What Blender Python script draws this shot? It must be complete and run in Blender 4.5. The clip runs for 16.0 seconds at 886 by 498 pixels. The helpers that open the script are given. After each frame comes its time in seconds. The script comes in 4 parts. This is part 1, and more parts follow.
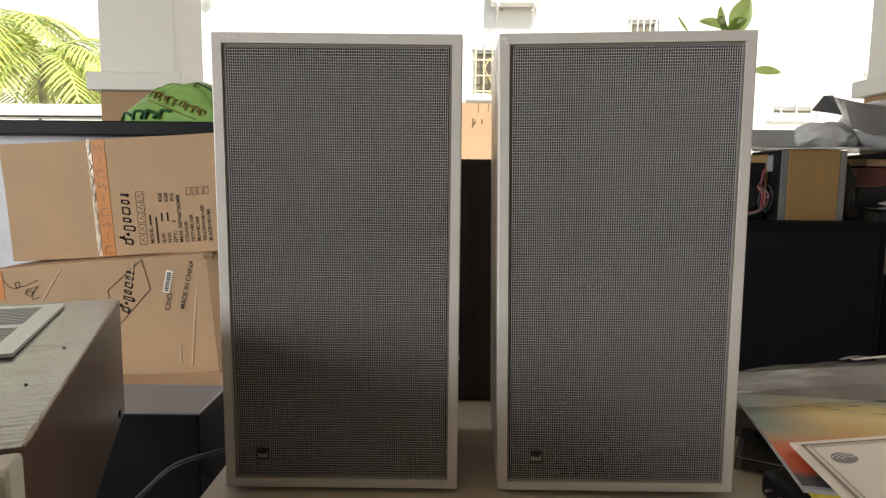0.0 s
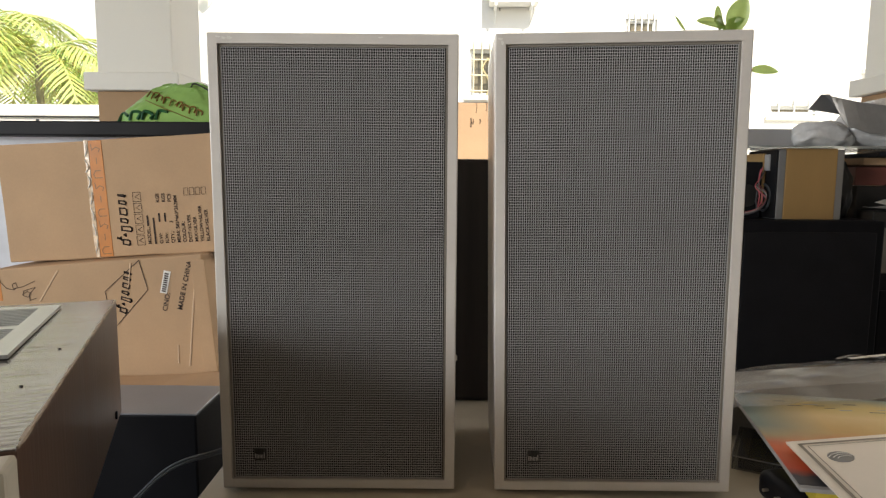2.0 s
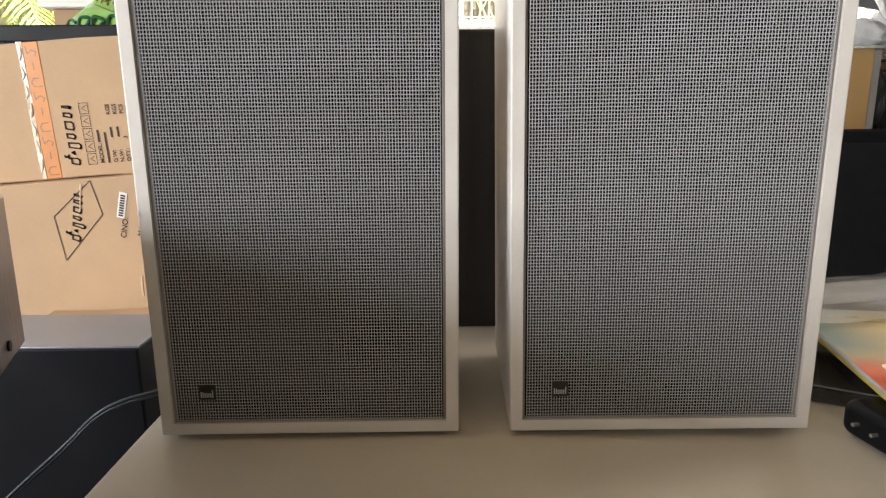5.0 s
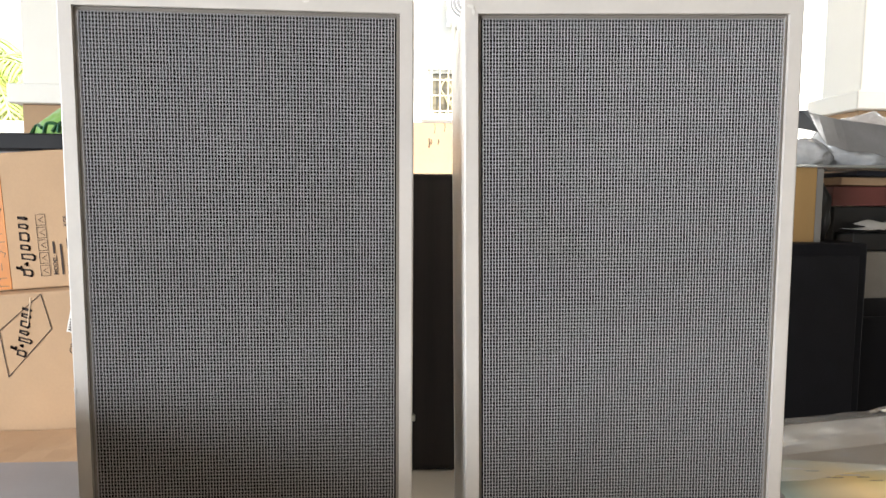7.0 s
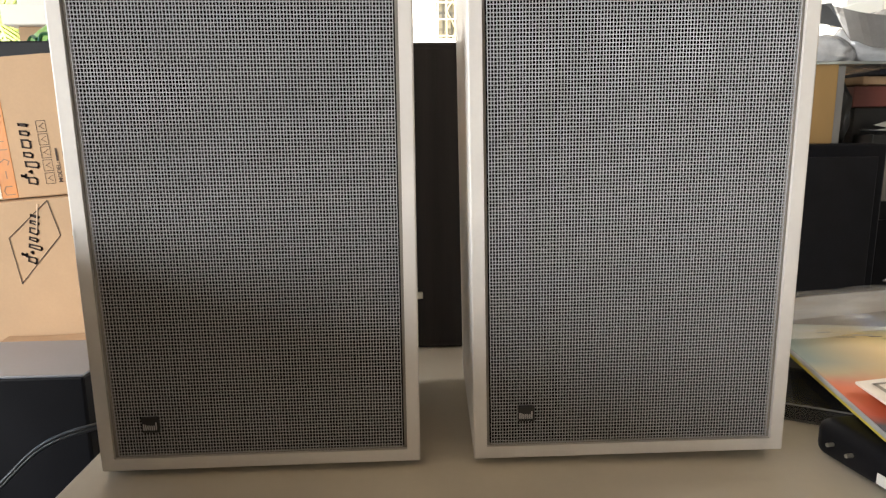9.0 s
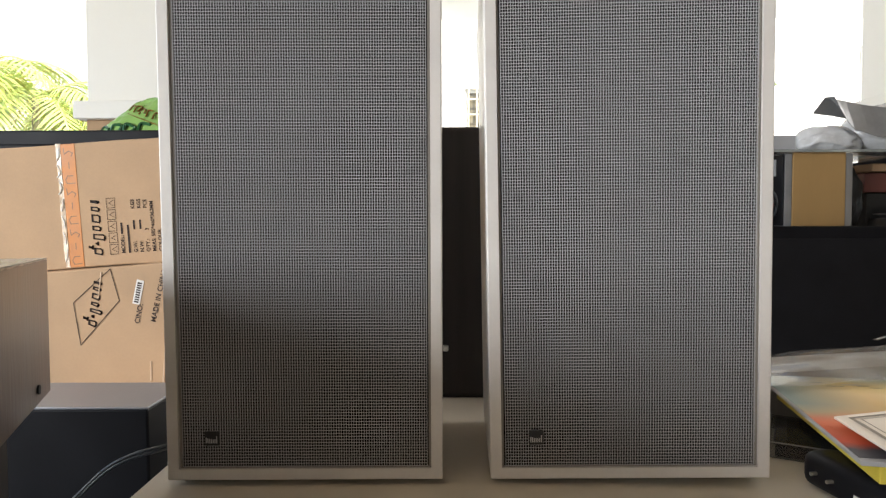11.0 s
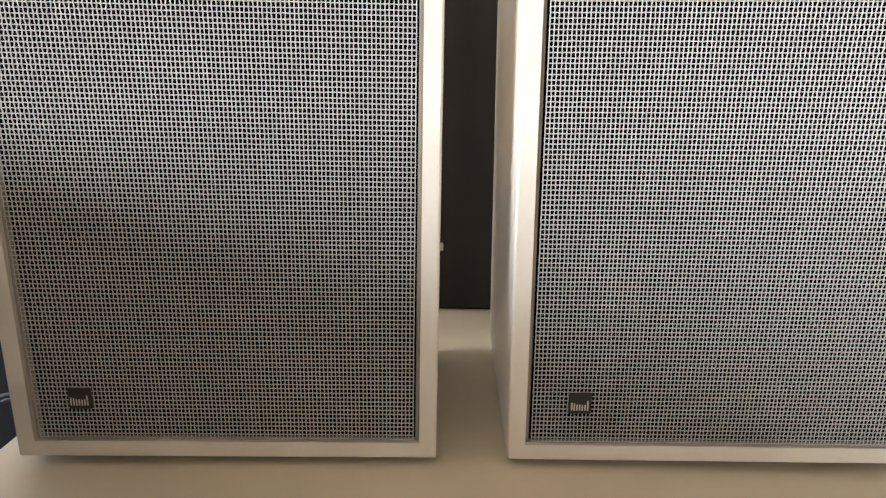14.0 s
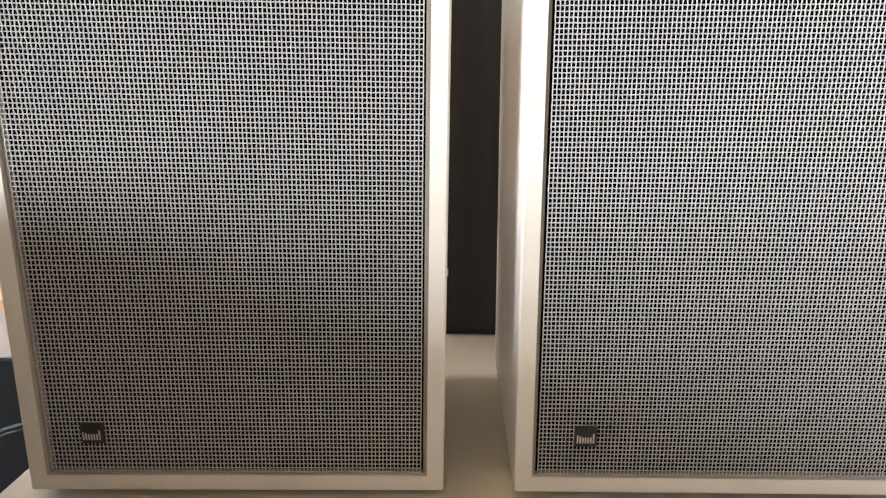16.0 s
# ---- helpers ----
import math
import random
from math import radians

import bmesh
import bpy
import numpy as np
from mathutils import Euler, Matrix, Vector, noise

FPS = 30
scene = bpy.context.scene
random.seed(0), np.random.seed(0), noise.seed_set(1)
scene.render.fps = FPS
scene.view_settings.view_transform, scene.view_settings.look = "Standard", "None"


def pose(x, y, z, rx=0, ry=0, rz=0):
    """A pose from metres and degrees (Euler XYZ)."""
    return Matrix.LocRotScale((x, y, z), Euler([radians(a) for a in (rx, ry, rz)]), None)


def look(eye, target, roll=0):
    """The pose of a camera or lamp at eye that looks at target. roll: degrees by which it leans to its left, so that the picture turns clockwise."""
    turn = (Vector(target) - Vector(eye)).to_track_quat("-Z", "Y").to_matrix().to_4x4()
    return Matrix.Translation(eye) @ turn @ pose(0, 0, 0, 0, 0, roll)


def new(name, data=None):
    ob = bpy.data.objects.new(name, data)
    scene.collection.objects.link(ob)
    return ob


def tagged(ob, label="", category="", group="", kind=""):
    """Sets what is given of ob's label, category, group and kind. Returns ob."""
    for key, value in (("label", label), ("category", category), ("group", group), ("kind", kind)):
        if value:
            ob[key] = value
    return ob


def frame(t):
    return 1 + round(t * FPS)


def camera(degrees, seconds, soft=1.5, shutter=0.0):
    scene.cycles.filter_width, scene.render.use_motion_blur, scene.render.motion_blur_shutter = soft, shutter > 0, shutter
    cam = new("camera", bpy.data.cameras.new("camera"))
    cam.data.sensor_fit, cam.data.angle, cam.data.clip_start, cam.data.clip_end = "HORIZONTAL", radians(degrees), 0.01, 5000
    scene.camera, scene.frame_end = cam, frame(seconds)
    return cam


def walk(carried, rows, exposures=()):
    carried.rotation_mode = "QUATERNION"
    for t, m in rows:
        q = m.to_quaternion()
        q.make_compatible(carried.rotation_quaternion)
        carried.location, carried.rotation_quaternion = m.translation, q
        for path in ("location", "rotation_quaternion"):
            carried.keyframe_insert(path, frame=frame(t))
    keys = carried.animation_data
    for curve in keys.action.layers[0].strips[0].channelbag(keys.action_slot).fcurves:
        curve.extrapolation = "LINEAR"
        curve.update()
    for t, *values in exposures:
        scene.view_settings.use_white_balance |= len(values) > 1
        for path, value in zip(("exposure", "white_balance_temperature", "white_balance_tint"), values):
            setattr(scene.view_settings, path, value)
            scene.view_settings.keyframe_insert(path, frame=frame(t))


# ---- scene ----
cam = camera(70.2, 16.0, soft=1.3, shutter=0.22)
PATH = [
    (0, (0.2870, -0.7792, 0.4054), (0.2687, 1.2083, 0.1808), 0.56),
    (0.5, (0.2862, -0.7792, 0.4055), (0.2695, 1.2081, 0.1794), 0.49),
    (1, (0.2872, -0.7790, 0.4052), (0.2639, 1.2080, 0.1766), 0.38),
    (1.5, (0.2874, -0.7793, 0.4049), (0.2628, 1.2077, 0.1763), 0.38),
    (2, (0.2894, -0.7789, 0.4060), (0.2756, 1.2085, 0.1805), 0.44),
    (2.5, (0.2898, -0.7779, 0.4052), (0.2779, 1.2087, 0.1720), 0.36),
    (3, (0.2904, -0.7775, 0.4048), (0.2802, 1.2093, 0.1742), 0.34),
    (3.5, (0.2906, -0.7688, 0.4016), (0.2771, 1.2165, 0.1588), 0.12),
    (4, (0.2816, -0.7144, 0.3795), (0.3051, 1.2651, 0.0942), 1.03),
    (4.2, (0.2816, -0.6825, 0.3632), (0.2896, 1.2886, 0.0244), -0.21),
    (6.3, (0.2804, -0.5439, 0.3011), (0.3406, 1.4071, -0.1348), 0.69),
    (6.5, (0.2856, -0.5469, 0.3237), (0.3727, 1.4164, -0.0472), 1.13),
    (7, (0.2950, -0.5698, 0.4024), (0.4110, 1.4205, 0.2442), 0.45),
    (7.5, (0.2840, -0.5935, 0.4274), (0.3694, 1.4030, 0.3464), 1.23),
    (8, (0.2921, -0.5817, 0.4081), (0.3781, 1.4076, 0.2199), 0.74),
    (8.5, (0.2943, -0.5644, 0.3448), (0.3780, 1.4075, 0.0214), -0.15),
    (8.7, (0.2971, -0.5565, 0.3299), (0.3879, 1.4062, -0.0436), -0.46),
    (10.8, (0.3074, -0.6727, 0.2793), (0.2901, 1.3252, 0.1890), -0.65),
    (11, (0.3044, -0.6773, 0.2823), (0.2969, 1.3210, 0.2013), -0.15),
    (11.5, (0.3037, -0.6917, 0.2899), (0.2885, 1.3074, 0.2309), -0.15),
    (12, (0.3026, -0.7004, 0.2962), (0.2842, 1.2992, 0.2610), 0.41),
    (12.5, (0.2992, -0.7027, 0.3062), (0.2914, 1.2960, 0.2328), 1.34),
    (13, (0.2903, -0.6058, 0.3187), (0.3050, 1.3877, 0.1581), 0.94),
    (13.5, (0.3060, -0.4804, 0.2696), (0.3814, 1.4808, -0.1153), -0.42),
    (14, (0.2963, -0.4089, 0.2628), (0.3280, 1.5318, -0.2197), 1.15),
    (14.5, (0.2914, -0.4001, 0.2619), (0.3134, 1.5380, -0.2312), 1.10),
    (15, (0.2940, -0.3993, 0.2593), (0.3031, 1.5395, -0.2317), 0.76),
    (15.5, (0.2998, -0.4018, 0.2647), (0.2730, 1.5426, -0.2031), 0.29),
    (16, (0.2931, -0.4126, 0.2801), (0.3162, 1.5376, -0.1628), 0.85),
]
EXPOSURES = [(0, 0.5, 6900, 10), (3.5, 0.55, 6900, 10), (4, 0.9, 7000, 10), (4.5, 1.1, 6900, 10), (6.3, 2.05, 6200, 10), (6.5, 2.05, 6200, 10), (7, 1.4, 6500, 10), (7.5, 0.15, 7000, 10), (8, 0.3, 7200, 10), (8.5, 1.4, 6900, 10), (8.9, 1.45, 6800, 10), (10.8, 1.2, 6500, 10), (12.5, 0.88, 6600, 10), (13, 0.9, 6700, 10), (13.5, 1.95, 6900, 10), (14, 2.15, 6850, 10), (15, 2.25, 6800, 10), (16, 2.2, 6750, 10)]
walk(cam, [(t, look(e, g, r)) for t, e, g, r in PATH], EXPOSURES)

# ---- world, sun, light ----
world = bpy.data.worlds.new("sky")
scene.world = world
world.use_nodes = True
wn = world.node_tree.nodes
sky = wn.new("ShaderNodeTexSky")
sky.sky_type = 'NISHITA'
sky.sun_disc = False
sky.sun_elevation = radians(42)
sky.sun_rotation = radians(160)
world.node_tree.links.new(sky.outputs[0], wn["Background"].inputs[0])
wn["Background"].inputs[1].default_value = 0.15
sun = new("sun", bpy.data.lights.new("sun", 'SUN'))
sun.data.energy = 5.0
sun.data.angle = radians(0.6)
sun.data.color = (1.0, 0.96, 0.88)
sun.matrix_world = look((3.0, -9.0, 8.6), (0, 0, 0))
# area lamp standing in for daylight from the porch's unseen open west side
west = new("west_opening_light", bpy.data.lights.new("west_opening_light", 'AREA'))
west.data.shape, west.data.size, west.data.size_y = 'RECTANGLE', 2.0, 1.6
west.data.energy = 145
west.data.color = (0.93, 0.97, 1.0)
# added fill lamp to brighten the table's right side, no known source
east = new("east_opening_light", bpy.data.lights.new("east_opening_light", 'AREA'))
east.data.shape, east.data.size, east.data.size_y = 'RECTANGLE', 2.0, 1.6
east.data.energy = 70
east.data.color = (1.0, 0.97, 0.92)
east.matrix_world = look((5.1, 2.1, 2.05), (0.9, 0.0, 0.0))
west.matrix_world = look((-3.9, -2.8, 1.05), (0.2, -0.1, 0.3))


# ---- materials ----
def mat(name, base, rough=0.5, metal=0.0, var=0.12, scale=12.0, fine=180.0, bump=0.15, depth=0.0006, stretch=(1, 1, 1), spec=0.5, coat=0.0, tint=None, rand=0.0, scratch=0.0):
    """A surface with broad stains, fine grain and fine relief."""
    m = bpy.data.materials.new(name)
    m.use_nodes = True
    n, l = m.node_tree.nodes, m.node_tree.links
    b = n["Principled BSDF"]
    b.inputs["Roughness"].default_value = rough
    b.inputs["Metallic"].default_value = metal
    b.inputs["Specular IOR Level"].default_value = spec
    b.inputs["Coat Weight"].default_value = coat
    b.inputs["Coat Roughness"].default_value = 0.3
    tc, mp = n.new("ShaderNodeTexCoord"), n.new("ShaderNodeMapping")
    mp.inputs["Scale"].default_value = stretch
    l.new(tc.outputs["Object"], mp.inputs[0])
    broad, grain = n.new("ShaderNodeTexNoise"), n.new("ShaderNodeTexNoise")
    broad.inputs["Scale"].default_value, grain.inputs["Scale"].default_value = scale, fine
    broad.inputs["Detail"].default_value, grain.inputs["Detail"].default_value = 6, 3
    for t in (broad, grain):
        l.new(mp.outputs[0], t.inputs["Vector"])
    mix = n.new("ShaderNodeMix")
    mix.data_type = 'RGBA'
    lo = tuple(c * (1 - var) for c in base) if tint is None else tint
    mix.inputs["A"].default_value, mix.inputs["B"].default_value = (*lo, 1), (*[min(1, c * (1 + var)) for c in base], 1)
    add = n.new("ShaderNodeMath")
    add.operation = 'MULTIPLY_ADD'
    add.inputs[1].default_value = 0.4
    l.new(grain.outputs["Fac"], add.inputs[0])
    sc = n.new("ShaderNodeMath")
    sc.operation = 'MULTIPLY_ADD'
    sc.inputs[1].default_value, sc.inputs[2].default_value = 1.8, -0.6
    l.new(broad.outputs["Fac"], sc.inputs[0])
    l.new(sc.outputs[0], add.inputs[2])
    cl = n.new("ShaderNodeClamp")
    l.new(add.outputs[0], cl.inputs[0])
    l.new(cl.outputs[0], mix.inputs["Factor"])
    out = mix.outputs["Result"]
    if rand:
        oi, hs = n.new("ShaderNodeObjectInfo"), n.new("ShaderNodeHueSaturation")
        mr = n.new("ShaderNodeMapRange")
        mr.inputs["To Min"].default_value, mr.inputs["To Max"].default_value = 1 - rand, 1 + rand
        l.new(oi.outputs["Random"], mr.inputs[0])
        l.new(mr.outputs[0], hs.inputs["Value"])
        l.new(out, hs.inputs["Color"])
        out = hs.outputs[0]
    l.new(out, b.inputs["Base Color"])
    if scratch:
        sn, sr, sm, sp = n.new("ShaderNodeTexNoise"), n.new("ShaderNodeMapRange"), n.new("ShaderNodeMix"), n.new("ShaderNodeMapping")
        sp.inputs["Scale"].default_value = (14, 150, 14) if stretch[0] < 1 else (150, 150, 5)
        sn.inputs["Scale"].default_value, sn.inputs["Detail"].default_value = 1.0, 4
        l.new(tc.outputs["Object"], sp.inputs[0])
        l.new(sp.outputs[0], sn.inputs["Vector"])
        sr.inputs["From Min"].default_value, sr.inputs["From Max"].default_value, sr.inputs["To Max"].default_value = 0.56, 0.72, scratch
        l.new(sn.outputs["Fac"], sr.inputs[0])
        sm.data_type = 'RGBA'
        sm.inputs["B"].default_value = (*[min(1, c * 2.6 + 0.06) for c in base], 1)
        l.new(sr.outputs[0], sm.inputs["Factor"])
        l.new(b.inputs["Base Color"].links[0].from_socket, sm.inputs["A"])
        l.new(sm.outputs["Result"], b.inputs["Base Color"])
    rr = n.new("ShaderNodeMapRange")
    rr.inputs["To Min"].default_value, rr.inputs["To Max"].default_value = max(0.02, rough - 0.1), min(1, rough + 0.1)
    l.new(broad.outputs["Fac"], rr.inputs[0])
    l.new(rr.outputs[0], b.inputs["Roughness"])
    bp = n.new("ShaderNodeBump")
    bp.inputs["Strength"].default_value, bp.inputs["Distance"].default_value = bump, depth
    l.new(grain.outputs["Fac"], bp.inputs["Height"])
    l.new(bp.outputs[0], b.inputs["Normal"])
    return m


def glassy(name, color, rough=0.05, alpha=0.3):
    m = bpy.data.materials.new(name)
    m.use_nodes = True
    b = m.node_tree.nodes["Principled BSDF"]
    b.inputs["Base Color"].default_value = (*color, 1)
    b.inputs["Roughness"].default_value = rough
    b.inputs["Alpha"].default_value = alpha
    return m


M_CAB = mat("cream_lacquer", (0.67, 0.635, 0.60), 0.38, var=0.08, scale=14, fine=260, bump=0.1)
M_CHIP = mat("bare_chip", (0.80, 0.78, 0.74), 0.8, var=0.15, fine=500)
M_REVEAL = mat("grey_reveal", (0.30, 0.27, 0.24), 0.55, var=0.1)
M_GRILLE = mat("grey_plastic_mesh", (0.44, 0.44, 0.455), 0.3, var=0.08, scale=5, fine=400, bump=0.05, spec=0.6)
M_CLOTH = mat("black_cloth", (0.004, 0.004, 0.004), 0.95, fine=600, spec=0.05)
M_BADGE = mat("badge_black", (0.015, 0.015, 0.017), 0.35)
M_BADGEL = mat("badge_silver", (0.55, 0.55, 0.56), 0.35, 0.6)
M_TABLE = mat("cream_laminate", (0.66, 0.60, 0.49), 0.42, var=0.07, scale=6, fine=120, bump=0.06)
M_CARD = mat("brown_cardboard", (0.49, 0.325, 0.195), 0.85, var=0.11, scale=5, fine=160, bump=0.25)
M_CARDIN = mat("torn_cardboard", (0.62, 0.46, 0.32), 0.9, var=0.15)
M_INK = mat("dark_print", (0.045, 0.03, 0.025), 0.8, var=0.2)
M_TAPE = mat("orange_tape", (0.58, 0.20, 0.025), 0.5, var=0.12, scale=25, fine=90, bump=0.3, depth=0.001)
M_TAPEW = mat("wrinkled_clear_tape", (0.78, 0.60, 0.44), 0.22, var=0.35, scale=60, fine=160, bump=0.6, depth=0.002)
M_CREAMCARD = mat("cream_card", (0.78, 0.70, 0.60), 0.65, var=0.05)
M_SEPIA = mat("sepia_print", (0.27, 0.23, 0.18), 0.7, var=0.1)
M_PAPER = mat("white_paper", (0.78, 0.76, 0.72), 0.7, var=0.04)
M_VENEER = mat("brown_wood_veneer", (0.07, 0.052, 0.044), 0.22, metal=0.03, var=0.4, scale=14, fine=120, bump=0.5, depth=0.0014, stretch=(0.12, 1, 1), spec=0.6, scratch=0.1)
M_VENSIDE = mat("brown_wood_veneer_side", (0.085, 0.046, 0.031), 0.36, metal=0.1, var=0.5, scale=14, fine=160, bump=0.35, depth=0.0008, stretch=(1, 1, 0.1), spec=0.4, scratch=0.15)
M_CREAMPANEL = mat("cream_painted_panel", (0.50, 0.46, 0.38), 0.45, var=0.06)
M_WORN = mat("worn_bare_edge", (0.42, 0.34, 0.26), 0.6, var=0.5, scale=60, fine=300)
M_ALU = mat("brushed_aluminium", (0.62, 0.60, 0.55), 0.34, 0.9, var=0.06, fine=500, stretch=(0.05, 1, 1))
M_VENT = mat("grey_vent_metal", (0.5, 0.52, 0.52), 0.4, 0.6, var=0.08)
M_BLACK = mat("black_vinyl", (0.008, 0.008, 0.010), 0.5, var=0.2, fine=300, bump=0.2, spec=0.12)
M_BLACKMATT = mat("black_paint", (0.012, 0.012, 0.014), 0.6, var=0.25, fine=200, spec=0.15)
M_BLACKWOOD = mat("black_ash_veneer", (0.020, 0.017, 0.016), 0.5, spec=0.25, var=0.5, scale=30, fine=250, stretch=(1, 1, 0.06), bump=0.3)
M_GREYTOP = mat("black_top_sky_grey", (0.30, 0.31, 0.34), 0.35, 0.4, var=0.1)
M_WALL = mat("white_plaster_wall", (0.80, 0.78, 0.72), 0.85, var=0.03, scale=1.2, fine=60)
M_TAN = mat("tan_wall_paint", (0.40, 0.26, 0.15), 0.85, var=0.12, scale=1.6, fine=40)
M_BLUEGREY = mat("pale_blue_grey_board", (0.58, 0.60, 0.66), 0.6, var=0.1)
M_UNSEENWALL = mat("unseen_wall_grey", (0.36, 0.34, 0.32), 0.85, var=0.06, scale=1.5, fine=50)
M_CONC = mat("grey_concrete_floor", (0.22, 0.21, 0.20), 0.7, var=0.15, scale=1.5, fine=50)
M_GROUND = mat("pale_ground", (0.48, 0.46, 0.41), 0.9, var=0.15, scale=0.6, fine=20)
M_CEIL = mat("brown_ceiling_boards", (0.36, 0.28, 0.20), 0.85, var=0.04, scale=1)
M_PLY = mat("tan_board", (0.36, 0.22, 0.085), 0.6, var=0.1, scale=8, fine=120, stretch=(1, 1, 0.2))
M_LEAF = mat("palm_leaf", (0.52, 0.58, 0.15), 0.5, var=0.35, scale=3)
M_LEAF2 = mat("orchid_leaf", (0.22, 0.34, 0.06), 0.35, var=0.2, scale=14)
for m in (M_LEAF, M_LEAF2):
    m.node_tree.nodes["Principled BSDF"].inputs["Transmission Weight"].default_value = 0.25
    m.node_tree.nodes["Principled BSDF"].inputs["Subsurface Weight"].default_value = 0.2
M_TRUNK = mat("palm_trunk", (0.34, 0.31, 0.22), 0.9, var=0.3)
M_GREENBAG = mat("green_plastic_bag", (0.26, 0.46, 0.13), 0.3, var=0.12, scale=10, fine=60, bump=0.4, depth=0.003)
M_GREENINK = mat("dark_green_print", (0.015, 0.09, 0.03), 0.4)
M_BROWNINK = mat("brown_print", (0.20, 0.10, 0.02), 0.4)
M_METAL = mat("dark_metal", (0.05, 0.05, 0.05), 0.4, 0.7)
M_WHITEMET = mat("white_painted_metal", (0.78, 0.78, 0.75), 0.45, var=0.04)
M_GREYFAN = mat("grey_fan_grille", (0.22, 0.21, 0.20), 0.6)
M_DARKGLASS = mat("dark_window_glass", (0.05, 0.06, 0.05), 0.1, var=0.4, scale=4)
M_PALEGLASS = mat("washed_out_window_glass", (0.62, 0.64, 0.64), 0.15, var=0.1, scale=2)
M_GREYBOX = mat("grey_card_box", (0.36, 0.36, 0.37), 0.7, var=0.08)
M_DARKGREY = mat("dull_grey_paper", (0.27, 0.255, 0.235), 0.6, var=0.2, scale=8)
M_DARKSHEET = mat("dark_grey_sheet", (0.2, 0.2, 0.205), 0.45, var=0.2)
M_PLASTIC = glassy("clear_plastic_film", (0.54, 0.53, 0.52), 0.09, 0.38)
M_GLASS = glassy("shelf_glass", (0.32, 0.34, 0.33), 0.03, 0.7)
M_LID = glassy("clear_case_lid", (0.10, 0.10, 0.10), 0.06, 0.35)
M_CLEAR = glassy("lantern_glass", (0.70, 0.78, 0.76), 0.03, 0.3)
M_CABLE = mat("grey_cable", (0.07, 0.074, 0.082), 0.4)
M_RED = mat("red_plastic", (0.17, 0.05, 0.04), 0.45)
M_PINK = mat("pink_wire", (0.45, 0.10, 0.12), 0.5)
M_YELLOW = mat("yellow_card", (0.60, 0.48, 0.06), 0.5)
M_YELLOWMET = mat("faded_gold_paint", (0.55, 0.46, 0.25), 0.5)
M_STAIN = mat("dark_wall_stain", (0.14, 0.09, 0.055), 0.9, var=0.4, scale=20)
M_CREAMMET = mat("cream_grille_paint", (0.66, 0.60, 0.42), 0.5)
M_TANGLASS = mat("tan_window_glass", (0.20, 0.17, 0.11), 0.15, var=0.5, scale=5)
M_FAN = mat("grey_fan_guard", (0.12, 0.12, 0.12), 0.6)
M_NAVY = mat("navy_cloth", (0.02, 0.025, 0.04), 0.8, var=0.2)
M_ORANGE = mat("orange_plastic", (0.60, 0.20, 0.04), 0.45)


# ---- mesh helpers ----
def part(name, bm, material, parent=None, label="", smooth=False):
    me = bpy.data.meshes.new(name)
    if smooth:
        for f in bm.faces:
            f.smooth = True
    bm.to_mesh(me)
    bm.free()
    me.materials.append(material)
    ob = new(name, me)
    if parent is not None:
        ob.parent = parent
    if label:
        tagged(ob, label)
    return ob


def thing(name, m, label, category, group="", kind="", size=1.0):
    ob = new(name)
    ob.empty_display_size = 0.05
    ob.matrix_world = m @ Matrix.Scale(size, 4)
    return tagged(ob, label, category, group, kind)


def box(x0, x1, y0, y1, z0, z1, bevel=0.0, seg=2, bm=None):
    bm = bm or bmesh.new()
    r = bmesh.ops.create_cube(bm, size=1.0, matrix=Matrix.Translation(((x0 + x1) / 2, (y0 + y1) / 2, (z0 + z1) / 2)) @ Matrix.Diagonal((x1 - x0, y1 - y0, z1 - z0, 1)))
    if bevel:
        es = list({e for v in r["verts"] for e in v.link_edges})
        bmesh.ops.bevel(bm, geom=es, offset=bevel, segments=seg, affect='EDGES', profile=0.5)
    return bm


def cyl(r, h, at=(0, 0, 0), axis='z', r2=None, n=24, bm=None):
    bm = bm or bmesh.new()
    turn = {'z': Matrix(), 'x': Matrix.Rotation(radians(90), 4, 'Y'), 'y': Matrix.Rotation(radians(-90), 4, 'X')}[axis]
    bmesh.ops.create_cone(bm, cap_ends=True, segments=n, radius1=r, radius2=r if r2 is None else r2, depth=h, matrix=Matrix.Translation(at) @ turn)
    return bm


def tube(points, r, n=8, bm=None):
    """A round tube along a smooth line through the points."""
    bm = bm or bmesh.new()
    P = [Vector(p) for p in points]
    line = []
    for i in range(len(P) - 1):
        a, b, c, d = P[max(i - 1, 0)], P[i], P[i + 1], P[min(i + 2, len(P) - 1)]
        for k in range(6):
            t = k / 6
            line.append(0.5 * (2 * b + (c - a) * t + (2 * a - 5 * b + 4 * c - d) * t * t + (3 * b - a - 3 * c + d) * t ** 3))
    line.append(P[-1])
    rings = []
    for i, p in enumerate(line):
        d = (line[min(i + 1, len(line) - 1)] - line[max(i - 1, 0)]).normalized()
        s = d.cross(Vector((0.31, 0.17, 0.93))).normalized()
        u = s.cross(d)
        rings.append([bm.verts.new(p + r * (math.cos(2 * math.pi * k / n) * s + math.sin(2 * math.pi * k / n) * u)) for k in range(n)])
    for a, b in zip(rings, rings[1:]):
        for k in range(n):
            bm.faces.new((a[k], a[(k + 1) % n], b[(k + 1) % n], b[k]))
    bm.faces.new(rings[0][::-1])
    bm.faces.new(rings[-1])
    return bm


